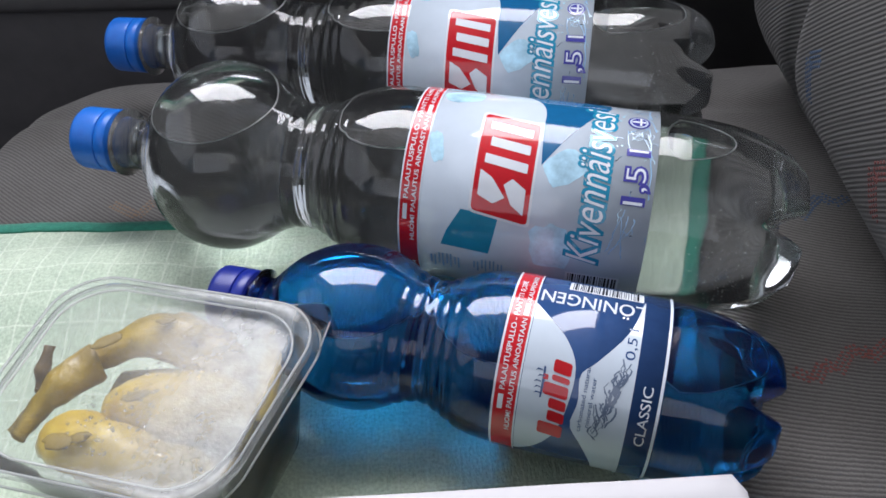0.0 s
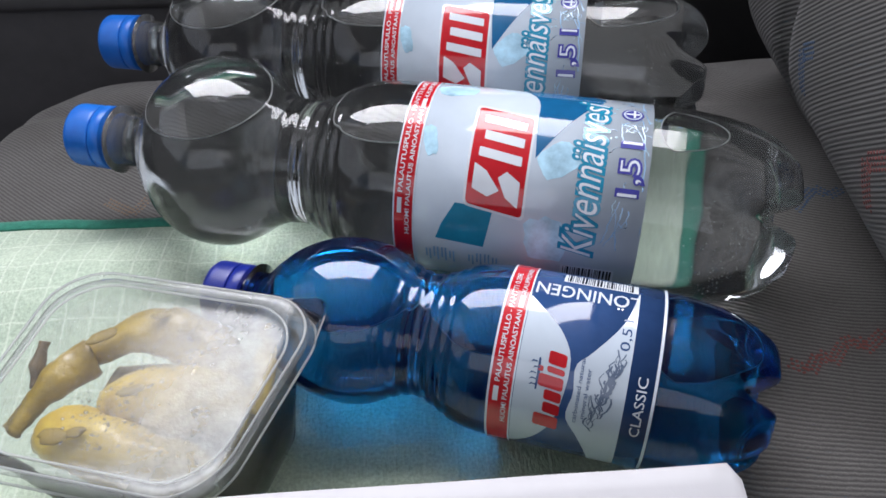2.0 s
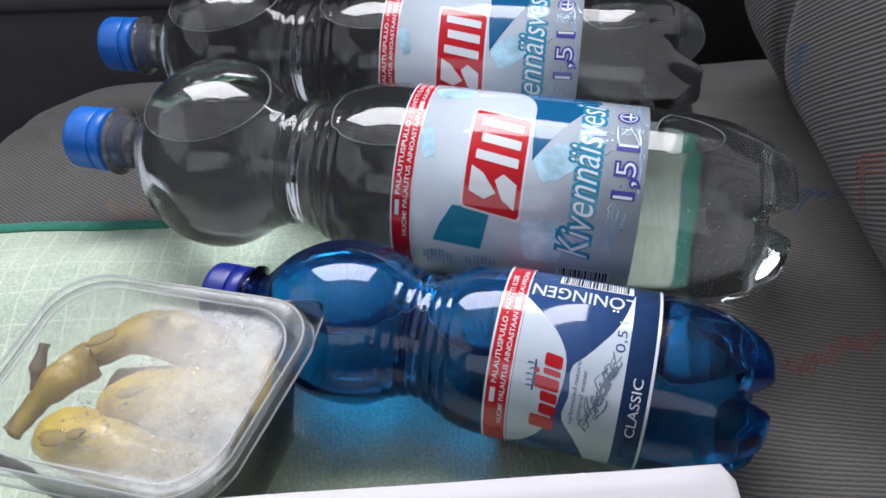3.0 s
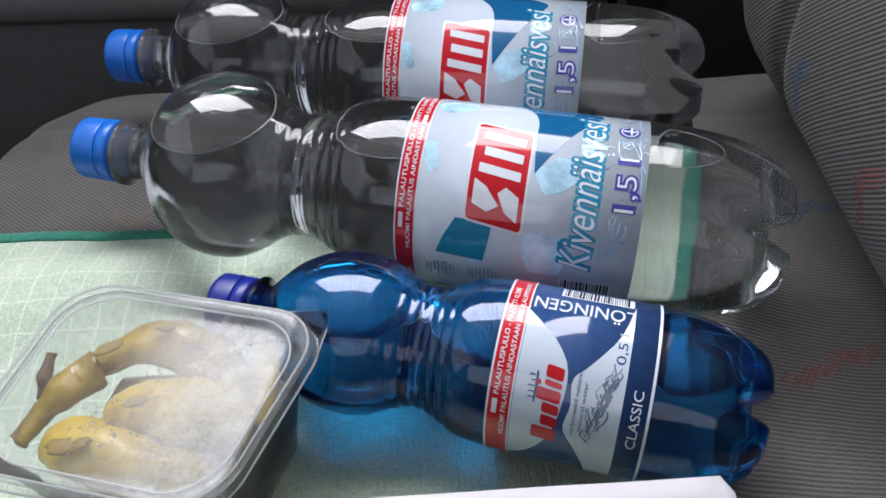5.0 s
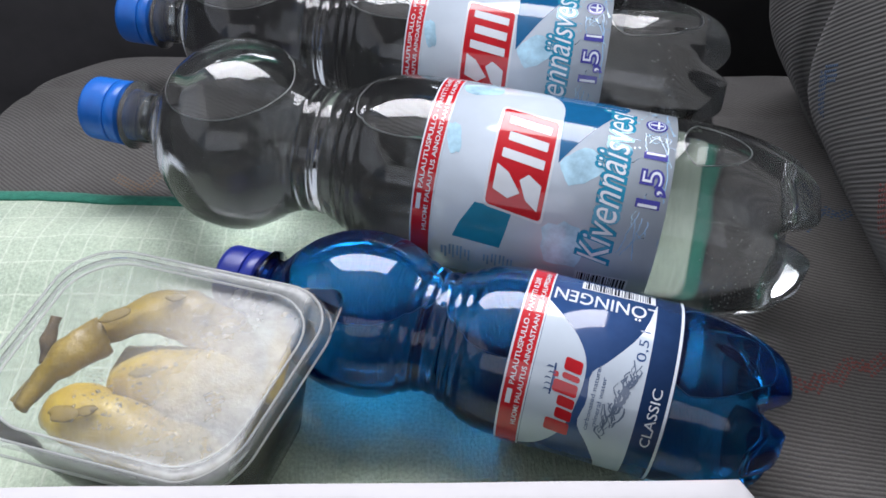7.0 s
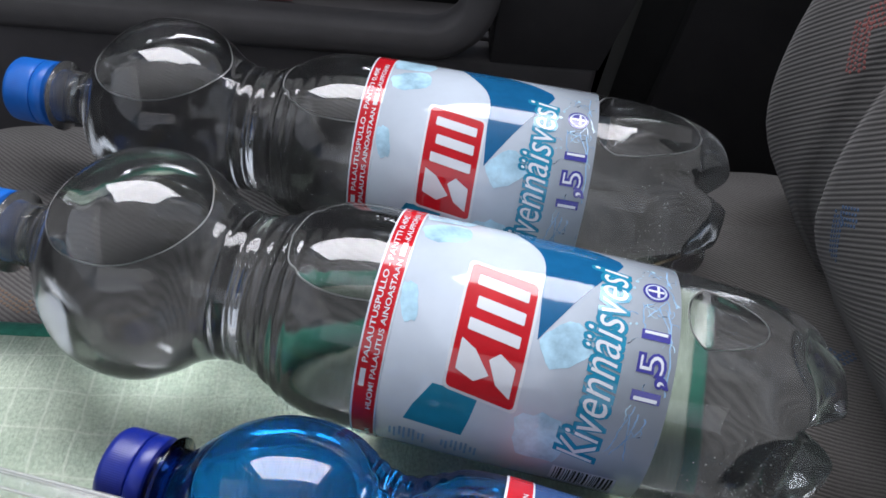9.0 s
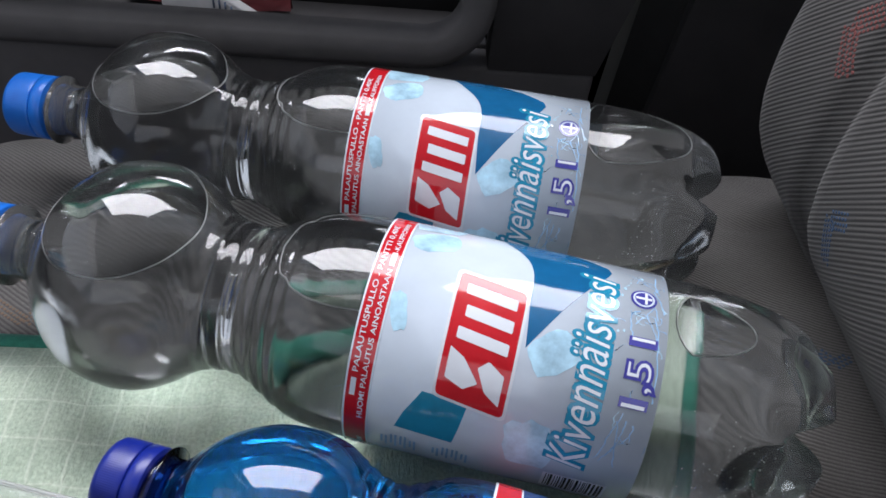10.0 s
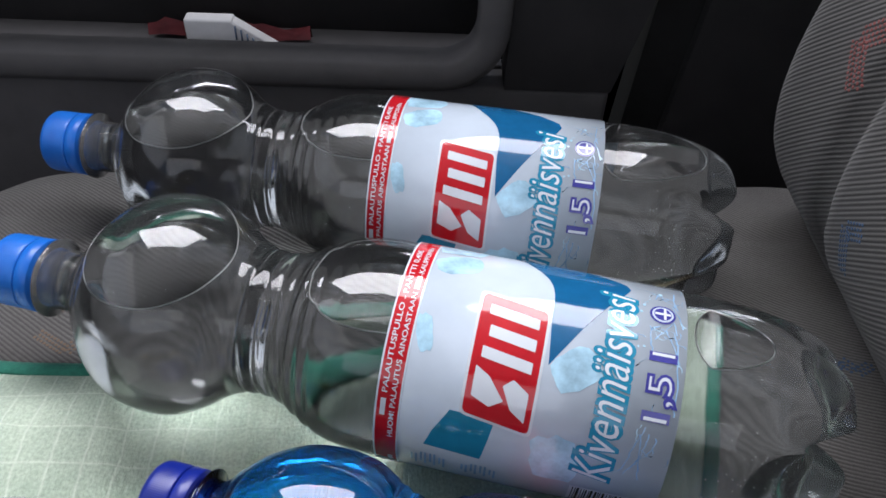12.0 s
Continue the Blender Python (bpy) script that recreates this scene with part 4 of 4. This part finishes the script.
    # emblem: slanted red badge with a white rim and plain white shapes
    def slant(t, h):
        return (-0.0014 - h, 23.0 + (t + 0.16 * h) / k)
    W, H = 0.0468, 0.0262
    poly("badge_rim", [slant(0, 0), slant(W, 0), slant(W, H), slant(0, H)], "white", 0.00018, 0.0026)
    e = 0.0011
    poly("badge", [slant(e, e), slant(W - e, e), slant(W - e, H - e), slant(e, H - e)], "red", 0.00026, 0.0022)
    shapes = [
        [(3.6, 3.0), (13.6, 3.0), (16.4, 8.6), (13.2, 11.8), (6.4, 8.2)],
        [(6.8, 21.6), (16.8, 21.6), (14.8, 16.6), (8.4, 10.8), (5.0, 15.2)],
        [(19.8, 3.4), (23.6, 3.4), (23.6, 20.6), (19.8, 20.6)],
        [(27.2, 3.4), (31.2, 3.4), (31.2, 19.4), (27.2, 19.4)],
        [(34.8, 3.4), (38.6, 3.4), (38.6, 20.6), (34.8, 20.6)],
    ]
    for s in shapes:
        poly("emblem_shape", [slant(0.0008 + t / 1000 * 1.06, h / 1000 * 1.06) for t, h in s], "white", 0.00036, 0.0005)
    # product words
    words("product_text", "Kivennäisvesi", 0.0276, 6, 106, "teal", 0.0002, 0.07, 0.28, height=0.0130)
    words("product_text", "Kivennäisvesi", 0.0276, 7, 105, "white", 0.0003, -0.004, 0.28, height=0.0130)
    words("volume_text", "1,5 l", 0.0424, 42.5, 74, "violet", 0.0002, 0.07, height=0.0082)
    words("volume_text", "1,5 l", 0.0424, 43, 73.5, "white", 0.0003, -0.012, height=0.0082)
    # round mark with a cross
    def ringpoly(r, n=28):
        return [(0.0374 + r * math.cos(2 * math.pi * i / n), 95.2 + r * math.sin(2 * math.pi * i / n) / k) for i in range(n)]
    poly("round_mark", ringpoly(0.0046), "violet", 0.0002)
    poly("round_mark_ring", ringpoly(0.0038), "label_white", 0.0003)
    poly("round_mark_disc", ringpoly(0.0031), "violet", 0.0004)
    poly("round_mark_bar", [(0.0346, 94.5), (0.0402, 94.5), (0.0402, 95.9), (0.0346, 95.9)], "white", 0.0005)
    poly("round_mark_bar", [(0.0377, 91.6), (0.0386, 91.6), (0.0386, 98.8), (0.0377, 98.8)], "white", 0.0006)
    # thin blue splashes near the label's end
    for j, (x, a, n, dx, da) in enumerate(((0.036, 40, 10, -0.0005, -2.4), (0.0375, 37, 8, -0.0004, -2.2), (0.044, 52, 9, -0.0002, 3.4), (0.0425, 84, 6, -0.0009, 2.2), (0.040, 108, 8, -0.0014, 1.2), (0.043, 100, 7, 0.0001, 2.4), (0.035, 80, 6, 0.0008, 1.8), (0.0345, 36, 9, 0.0003, -2.6), (0.0395, 30, 8, -0.0008, -2.0), (0.0445, 88, 8, -0.0004, 1.6), (0.036, 112, 7, 0.0009, -1.6), (0.0335, 86, 6, 0.0005, -2.0), (0.0440, 70, 8, -0.0005, 1.9), (0.0425, 58, 6, 0.0003, -1.8))):
        pts = [(x, a)]
        for i in range(n):
            pts.append((pts[-1][0] + dx + rnd.uniform(-0.0007, 0.0007), pts[-1][1] + da + rnd.uniform(-0.8, 0.8)))
        w = 0.00022
        poly("splash_line", [(x - w, a) for x, a in pts] + [(x + w * rnd.uniform(0.3, 1.6), a) for x, a in pts[::-1]], "splash", 0.0001)
    # a finer tangle of crackling splashes
    for j in range(26):
        pts = [(rnd.uniform(0.0315, 0.0452), rnd.choice((rnd.gauss(104, 9), rnd.gauss(82, 6), rnd.gauss(33, 8))))]
        turn = rnd.uniform(0, 6.3)
        for i in range(rnd.randint(4, 7)):
            turn += rnd.uniform(-0.8, 0.8)
            pts.append((min(0.0456, pts[-1][0] + 0.0011 * math.cos(turn)), pts[-1][1] + 0.0011 * math.sin(turn) / k))
        w = rnd.uniform(0.00010, 0.00024)
        poly("splash_line", [(x - w, a) for x, a in pts] + [(x + w * rnd.uniform(0.3, 1.4), a + 0.25) for x, a in pts[::-1]], rnd.choice(("splash", "ice", "splash")), 0.0001)
    for i in range(9):
        x, a, r = 0.026 + rnd.uniform(-0.001, 0.012), 80 + rnd.uniform(-6, 34), rnd.uniform(0.0003, 0.0007)
        poly("water_drop", [(x + r * math.cos(t * math.pi / 4), a + r * math.sin(t * math.pi / 4) / k) for t in range(8)], "ice", 0.00012)
    barcode(poly, 0.0170, 0.0370, -17, -1.5, 3)
    # columns of small print, too small to read
    for x, n in ((-0.043, 4), (-0.0395, 6), (-0.036, 6), (-0.0325, 4), (-0.024, 3), (-0.0205, 5), (-0.017, 5), (-0.0135, 3)):
        for i in range(2):
            poly("small_print_bar", [(x + 0.0016 * i, -7 - 3 * (i + 1)), (x + 0.0016 * i + 0.0008, -7 - 3 * (i + 1)), (x + 0.0016 * i + 0.0008, -7 + n), (x + 0.0016 * i, -7 + n)], "splash", 0.00012)
    return thing


M1 = axis_pose(Vector((0.04, 0.3770, 0.0455)) - 0.0118 * Vector((0.986, -0.1669, 0.0062)), (0.986, -0.1669, 0.0062))
M2 = axis_pose((0.04, 0.2689, 0.0456), (0.9754, -0.2201, -0.0067))
M3 = axis_pose((0.04, 0.1784, 0.0362), (0.9616, -0.2744, 0.0014))
big_bottle(M1, 0.0805, 17.5, "clear plastic bottle of water lying beside the car door", 1)
big_bottle(M2, 0.0832, 0.0, "clear plastic bottle of water lying half on the cloth", 2)

SMALL_KNOTS = [(-0.1345, 0.0110), (-0.1300, 0.0110), (-0.1270, 0.0112), (-0.1245, 0.0122), (-0.1215, 0.0150), (-0.117, 0.0200), (-0.109, 0.0268), (-0.097, 0.0325), (-0.084, 0.0342), (-0.073, 0.0328), (-0.065, 0.0292), (-0.058, 0.0262), (-0.0505, 0.0254), (-0.043, 0.0285), (-0.035, 0.0320), (-0.026, 0.0335), (-0.018, 0.0336), (0.02, 0.0336), (0.038, 0.0336)]


def small_bottle(m, water_z):
    """A lying half-litre bottle in blue plastic with a navy cap and a printed label."""
    thing = tagged(new("water_bottle"), "small blue plastic water bottle lying on green cloth", "bottle", "water bottles on the seat")
    thing.matrix_world = m
    prof = ribs(hull_profile(SMALL_KNOTS, 130), -0.068, -0.036, 0.0048, 0.0007)
    part("body", bottle_skin(prof, 0.038, 0.0785, 0.0336, 0.0, 60), "pet_blue", thing)
    for piece, line in air_pocket(prof, 0.038, 0.0785, 0.0336, m, water_z, 0.0005, (-0.012, 0.034), 60):
        air = part("air_space", piece, "air", thing)
        part("water_line", tube_mesh(line, 0.00022, 8), "water_glint", air)
    part("neck", neck_mesh(-0.1350, -0.1243, 0.0122, -0.1285, 0.0158), "neck_blue", thing)
    cap, ring = cap_meshes(-0.1490, 0.0110, 0.0142, 0.0055)
    part("cap", cap, "cap_navy", thing, "dark blue screw cap")
    part("cap_ring", ring, "cap_navy", thing)
    R = 0.0339
    label = part("label", label_tube(-0.0212, 0.0366, R), "navy", thing, "navy and white printed film label")
    emit, poly, words, k = printer(label, R, 0)
    A0, A1 = -150, 205
    for name, x0, x1, mat in (("pale_stripe", -0.0212, -0.0204, "silver"), ("red_band", -0.0204, -0.0126, "red"), ("pale_stripe", -0.0126, -0.0120, "silver"), ("pale_stripe", 0.0353, 0.0363, "silver")):
        poly(name, [(x0, A0), (x1, A0), (x1, A1), (x0, A1)], mat)
    words("deposit_text", "PALAUTUSPULLO - PANTTI 0,20€", -0.0171, 34, 112, "white", height=0.0019, bold=0.012)
    poly("maker_bar", [(-0.0190, 21), (-0.0171, 21), (-0.0171, 31), (-0.0190, 31)], "white", 0.0002)
    words("notice_text", "HUOM! PALAUTUS AINOASTAAN", -0.0138, 5, 79, "white", height=0.0018, bold=0.012)
    poly("maker_bar", [(-0.0156, 81), (-0.0138, 81), (-0.0138, 90), (-0.0156, 90)], "white", 0.0002)
    words("notice_text", "-KAUPPOIHIN", -0.0138, 91, 122, "white", height=0.0018, bold=0.012)
    left = [(p[0], p[1]) for p in smooth_line([(-0.0118, 92, 0), (-0.004, 80, 0), (0.0018, 70, 0), (0.0060, 56, 0), (0.0058, 36, 0), (0.0025, 12, 0), (-0.005, -8, 0), (-0.0118, -18, 0)], 24)]
    poly("white_panel", left, "label_white", 0.0001)
    right = [(p[0], p[1]) for p in smooth_line([(0.0262, 112, 0), (0.0225, 84, 0), (0.0135, 62, 0), (0.0082, 52, 0), (0.0088, 36, 0), (0.0074, 20, 0), (0.0125, 5, 0), (0.0165, -14, 0), (0.0175, -40, 0)], 26)]
    poly("white_panel", right + [(0.0265, -40), (0.0265, 112)], "label_white", 0.0001)
    # the name drawn as plain red upright shapes of uneven height
    for a, w, h in ((8, 9.5, 0.0090), (18.8, 7.2, 0.0062), (27.4, 6.4, 0.0064), (35.2, 7.6, 0.0090), (44.2, 3.6, 0.0066), (49.2, 7.6, 0.0066)):
        poly("name_shape", [(0.0052 - 0.0002, a), (0.0052 - h, a + 1.6), (0.0052 - h, a + w + 1.6), (0.0050, a + w)], "red", 0.0002, 0.0011)
    poly("name_dot", [(-0.0026, 45.2), (-0.0044, 45.4), (-0.0044, 48.6), (-0.0026, 48.4)], "red", 0.0002, 0.0006)
    words("small_text", "carbonated natural", 0.0112, 17, 57, "navy", 0.0002, height=0.0016)
    words("small_text", "mineral water", 0.0138, 21, 52, "navy", 0.0002, height=0.0016)
    words("volume_text", "0,5 l", 0.0252, 66, 86, "navy", 0.0002, 0.0, height=0.0034)
    words("grade_text", "CLASSIC", 0.0330, 16, 53, "silver", 0.0003, 0.004, height=0.0034)
    bm = place_flat(flat_text("LÖNINGEN", 0.0370, 0.008, 0.0, 0.0066), 0.0262, 106 * k, 180)
    emit("town_text", bm, "silver", 0.0002)
    # splash drawing: ragged dark strokes
    rnd = random.Random(11)
    for j in range(34):
        x, a = 0.0160 + 0.0002 * j + rnd.uniform(-0.0018, 0.0018), 14 + 1.15 * j + rnd.uniform(-3, 3)
        pts = [(x, a)]
        for i in range(5):
            pts.append((pts[-1][0] + rnd.uniform(-0.0012, 0.0014), pts[-1][1] + rnd.uniform(1.0, 3.6)))
        w = rnd.uniform(0.00012, 0.00042)
        poly("splash_stroke", [(x - w, a) for x, a in pts] + [(x + w * rnd.uniform(0.4, 1.5), a) for x, a in pts[::-1]], "slate", 0.0002)
    for j in range(5):
        x, a = -0.0075 + 0.0012 * rnd.uniform(0, 1), 36 + 3.4 * j
        poly("crest_stroke", [(x, a), (x + 0.0012, a + 0.8), (x + 0.0026, a + 0.4), (x + 0.0024, a + 1.2), (x + 0.0008, a + 1.6)], "navy", 0.0002)
    poly("crest_stroke", [(-0.0046, 34), (-0.0040, 34), (-0.0036, 44), (-0.0040, 53), (-0.0046, 53)], "navy", 0.0002)
    barcode(poly, -0.0005, 0.0245, 112, 126, 8)
    return thing


small_bottle(M3, 0.0604)


# ---- the tub of food ----
TUB_C, TUB_TURN = (-0.1070, 0.1540), -12.5
TUB = tagged(new("food_tub"), "clear plastic food tub with a fogged closed lid", "food tub")
TUB.matrix_world = pose(TUB_C[0], TUB_C[1], 0.0035, 0, 0, TUB_TURN)
TUB_H = 0.0620
HX, HY = 0.0490, 0.0385


def tub_ring(hx, hy, r, z, n=14):
    return [(x, y, z) for x, y in rounded_rect(0, 0, hx, hy, r, n)]


def tub_warp(bm):
    """The tub narrows a little towards the near end of its right side."""
    for v in bm.verts:
        u = max(0.0, v.co.x / HX)
        v.co.x += u * (0.135 * v.co.y - 0.0055) + 0.02 * min(0.0, v.co.x)
    return bm


def ring_sheet(specs, thick=0.0006, fill=False):
    """A sheet through rounded rectangles (hx, hy, r, z), given thickness."""
    rings = []
    for hx, hy, r, z in specs:
        pts = []
        for k, (sx, sy) in enumerate([(1, 1), (-1, 1), (-1, -1), (1, -1)]):
            for i in range(13):
                a = math.pi / 2 * (k + i / 12)
                pts.append((sx * (hx - r) + r * math.cos(a), sy * (hy - r) + r * math.sin(a), z))
        rings.append(pts)
    bm = grid_mesh(rings, True)
    if fill:
        bm.verts.ensure_lookup_table()
        n = len(rings[0])
        bm.faces.new([bm.verts[len(bm.verts) - n + i] for i in range(n)])
    bmesh.ops.recalc_face_normals(bm, faces=bm.faces[:])
    bmesh.ops.solidify(bm, geom=bm.faces[:], thickness=thick)
    return tub_warp(bm)


part("tub_body", ring_sheet([(HX + 0.0035, HY + 0.0035, 0.021, TUB_H - 0.0015), (HX + 0.001, HY + 0.001, 0.020, TUB_H - 0.001), (HX - 0.001, HY - 0.001, 0.019, TUB_H - 0.006), (HX - 0.005, HY - 0.005, 0.017, 0.030), (HX - 0.009, HY - 0.009, 0.015, 0.004), (HX - 0.012, HY - 0.012, 0.013, 0.0006)], fill=True), "tub", TUB)
LID = part("lid", ring_sheet([(HX + 0.0045, HY + 0.0045, 0.0215, TUB_H - 0.005), (HX + 0.0045, HY + 0.0045, 0.0215, TUB_H + 0.0005), (HX + 0.0036, HY + 0.0036, 0.021, TUB_H + 0.0022), (HX + 0.0010, HY + 0.0010, 0.020, TUB_H + 0.0026), (HX - 0.0012, HY - 0.0012, 0.019, TUB_H + 0.0020), (HX - 0.0022, HY - 0.0022, 0.0185, TUB_H - 0.0004), (HX - 0.0044, HY - 0.0044, 0.018, TUB_H - 0.0012), (HX - 0.0060, HY - 0.0060, 0.017, TUB_H - 0.0010)], 0.0005, fill=True), "lid", TUB, "clear lid fogged with condensation")
for z, e in ((TUB_H + 0.0022, 0.0030), (TUB_H + 0.0014, -0.0018), (TUB_H - 0.0048, 0.0050)):
    ring = tub_ring(HX + e, HY + e, 0.021, z)
    part("rim_bead", tub_warp(tube_mesh(ring + ring[:2], 0.0005, 8, False)), "rim", TUB)
# the lifting tab at one corner
bm = flat_poly(flat_rounded([(0.0240, 0.0420), (0.0450, 0.0300), (0.0520, 0.0250), (0.0515, 0.0450), (0.0475, 0.0485)], 0.0032))
bmesh.ops.translate(bm, verts=bm.verts[:], vec=(0, 0, TUB_H - 0.0030))
bmesh.ops.solidify(bm, geom=bm.faces[:], thickness=0.0005)
bmesh.ops.recalc_face_normals(bm, faces=bm.faces[:])
part("tab", bm, "tub", LID, "clear lifting tab")
edge = [(x, y, TUB_H - 0.0028) for x, y in flat_rounded([(0.0300, 0.0440), (0.0475, 0.0485), (0.0515, 0.0450), (0.0520, 0.0280)], 0.0032)][6:18]
part("tab_edge", tube_mesh([(0.0290, 0.0437, TUB_H - 0.0028)] + edge + [(0.0519, 0.0285, TUB_H - 0.0028)], 0.0004, 8), "rim", LID)


def morsel(name, knots, radii, flat, material, seed, label):
    """A soft lump of food: a lumpy tapering body along a bent line."""
    pts = smooth_line(knots, 26)
    rad = [p[0] for p in smooth_line([(r, 0, 0) for r in radii], 26)]
    bm = tube_mesh(pts, [max(0.0008, r) for r in rad], 22, True, flat)
    bm.normal_update()
    for v in bm.verts:
        n = noise.noise(v.co * 90 + Vector((seed, 0, 0))) * 0.0022 + noise.noise(v.co * 260 + Vector((0, seed, 0))) * 0.0008
        v.co += v.normal * n
    m = TUB.matrix_world
    bmesh.ops.transform(bm, matrix=m, verts=bm.verts[:])
    return tagged(part(name, bm, material), label, "food", "pieces of food in the tub")


morsel("food_piece", [(-0.0365, 0.0135, 0.046), (-0.021, 0.026, 0.049), (-0.004, 0.028, 0.049), (0.010, 0.025, 0.047), (0.022, 0.018, 0.043)], [0.0045, 0.0085, 0.0105, 0.0098, 0.005], 0.80, "food_dark", 1, "olive-brown soft piece of food under the lid")
morsel("food_piece", [(-0.0485, -0.020, 0.043), (-0.0435, -0.008, 0.047), (-0.037, 0.004, 0.050), (-0.031, 0.012, 0.050)], [0.0046, 0.0052, 0.0070, 0.0078], 0.85, "food_dark", 4, "narrow brown curled piece of food under the lid")
morsel("food_piece", [(-0.022, -0.003, 0.042), (-0.005, 0.002, 0.045), (0.014, 0.004, 0.044), (0.032, 0.004, 0.039)], [0.006, 0.0120, 0.0142, 0.008], 0.80, "food", 2, "pale soft rounded piece of food under the lid")
morsel("food_piece", [(-0.036, -0.020, 0.043), (-0.026, -0.019, 0.047), (-0.006, -0.022, 0.048), (0.014, -0.022, 0.046), (0.030, -0.021, 0.042)], [0.005, 0.0108, 0.0108, 0.0090, 0.004], 0.85, "food", 3, "yellowish soft oblong piece of food under the lid")
morsel("food_piece", [(0.031, 0.031, 0.051), (0.0345, 0.019, 0.050), (0.0345, 0.004, 0.044)], [0.0028, 0.0042, 0.003], 1.0, "food", 7, "thin pale strip of food along the tub wall")
morsel("food_stalk", [(-0.0485, 0.011, 0.0565), (-0.0478, 0.004, 0.0540), (-0.0462, -0.004, 0.0490)], [0.0022, 0.0018, 0.0014], 1.0, "stalk", 9, "dark thin stalk sticking up from the food")
morsel("food_piece", [(-0.030, 0.010, 0.028), (0.0, 0.012, 0.028), (0.028, 0.008, 0.028)], [0.012, 0.016, 0.010], 0.7, "food_dark", 12, "brown lower layer of food in the tub")
morsel("food_piece", [(-0.030, -0.014, 0.026), (0.0, -0.016, 0.026), (0.028, -0.014, 0.026)], [0.010, 0.013, 0.010], 0.7, "food", 13, "pale lower layer of food in the tub")
morsel("food_piece", [(-0.025, 0.0, 0.011), (0.0, 0.0, 0.011), (0.025, 0.0, 0.011)], [0.012, 0.018, 0.012], 0.6, "food_dark", 15, "brown bottom layer of food in the tub")
# spots where the food wets the lid from below
for x, y, rx, ry, turn in ((0.0036, 0.0257, 0.0042, 0.0024, 0.6), (-0.0040, -0.0045, 0.0048, 0.0021, 0.45), (-0.0262, 0.0155, 0.0060, 0.0026, 0.75), (0.0320, 0.0290, 0.0018, 0.0040, -0.2), (-0.0210, -0.0262, 0.0050, 0.0036, 0.2), (-0.0090, 0.0285, 0.0040, 0.0014, 0.3), (-0.0145, -0.0234, 0.0036, 0.0022, 0.4)):
    bm = bmesh.new()
    bmesh.ops.create_uvsphere(bm, u_segments=20, v_segments=8, radius=1, matrix=Matrix.Translation((x, y, TUB_H - 0.0024)) @ Matrix.Rotation(turn, 4, "Z") @ Matrix.Diagonal((rx, ry, 0.0007, 1)))
    for v in bm.verts:
        v.co.xy += Vector((noise.noise(v.co * 500), noise.noise(v.co * 500 + Vector((9, 0, 0))))) * 0.0012
    part("wet_spot", bm, "broth", LID, "yellow wet spot under the lid")


# drops of condensation under the lid, thickest towards one end
rnd = random.Random(21)
bm = bmesh.new()
count = 0
while count < 900:
    x, y = rnd.uniform(-0.030, 0.037), rnd.uniform(-0.030, 0.031)
    if noise.noise((x * 45, y * 45, 4)) * 0.5 + (x + 0.002 - 0.35 * (y - 0.005)) / 0.05 < rnd.uniform(-0.25, 0.75):
        continue
    r = 0.00022 + 0.00055 * rnd.random() ** 2.5
    m = Matrix.Translation((x, y, TUB_H - 0.0019)) @ Matrix.Rotation(rnd.uniform(0, 3), 4, "Z") @ Matrix.Diagonal((r * rnd.uniform(0.9, 1.5), r, 0.45 * r, 1))
    bmesh.ops.create_icosphere(bm, subdivisions=1, radius=1, matrix=m)
    count += 1
tagged(part("condensation", bm, "droplet", LID, "fine drops of condensation"), kind="stuff")


# ---- the sheet of white card that leans up at the edge ----
def white_card():
    rows = []
    for i in range(40):
        u = i / 39
        x = -0.190 + 0.2785 * u
        row = []
        for j in range(24):
            v = j / 23
            far = 0.1010 + 0.0135 * u
            y = -0.030 + (far + 0.030) * v
            z = 0.0055 + 0.0645 * math.sin(v * math.pi / 2) ** 1.4
            cut = max(0.0, (u - 0.98) / 0.02)
            row.append((x - 0.004 * (v > 0.95) * cut, y - 0.006 * cut ** 2 * v, z + 0.0006 * noise.noise((x * 30, y * 30, 0))))
        rows.append(row)
    bm = grid_mesh(rows)
    bmesh.ops.recalc_face_normals(bm, faces=bm.faces[:])
    bmesh.ops.solidify(bm, geom=bm.faces[:], thickness=0.0006)
    return tagged(part("paper_sheet", bm, "paper"), "plain white bent paper sheet on the seat", "paper")


white_card()
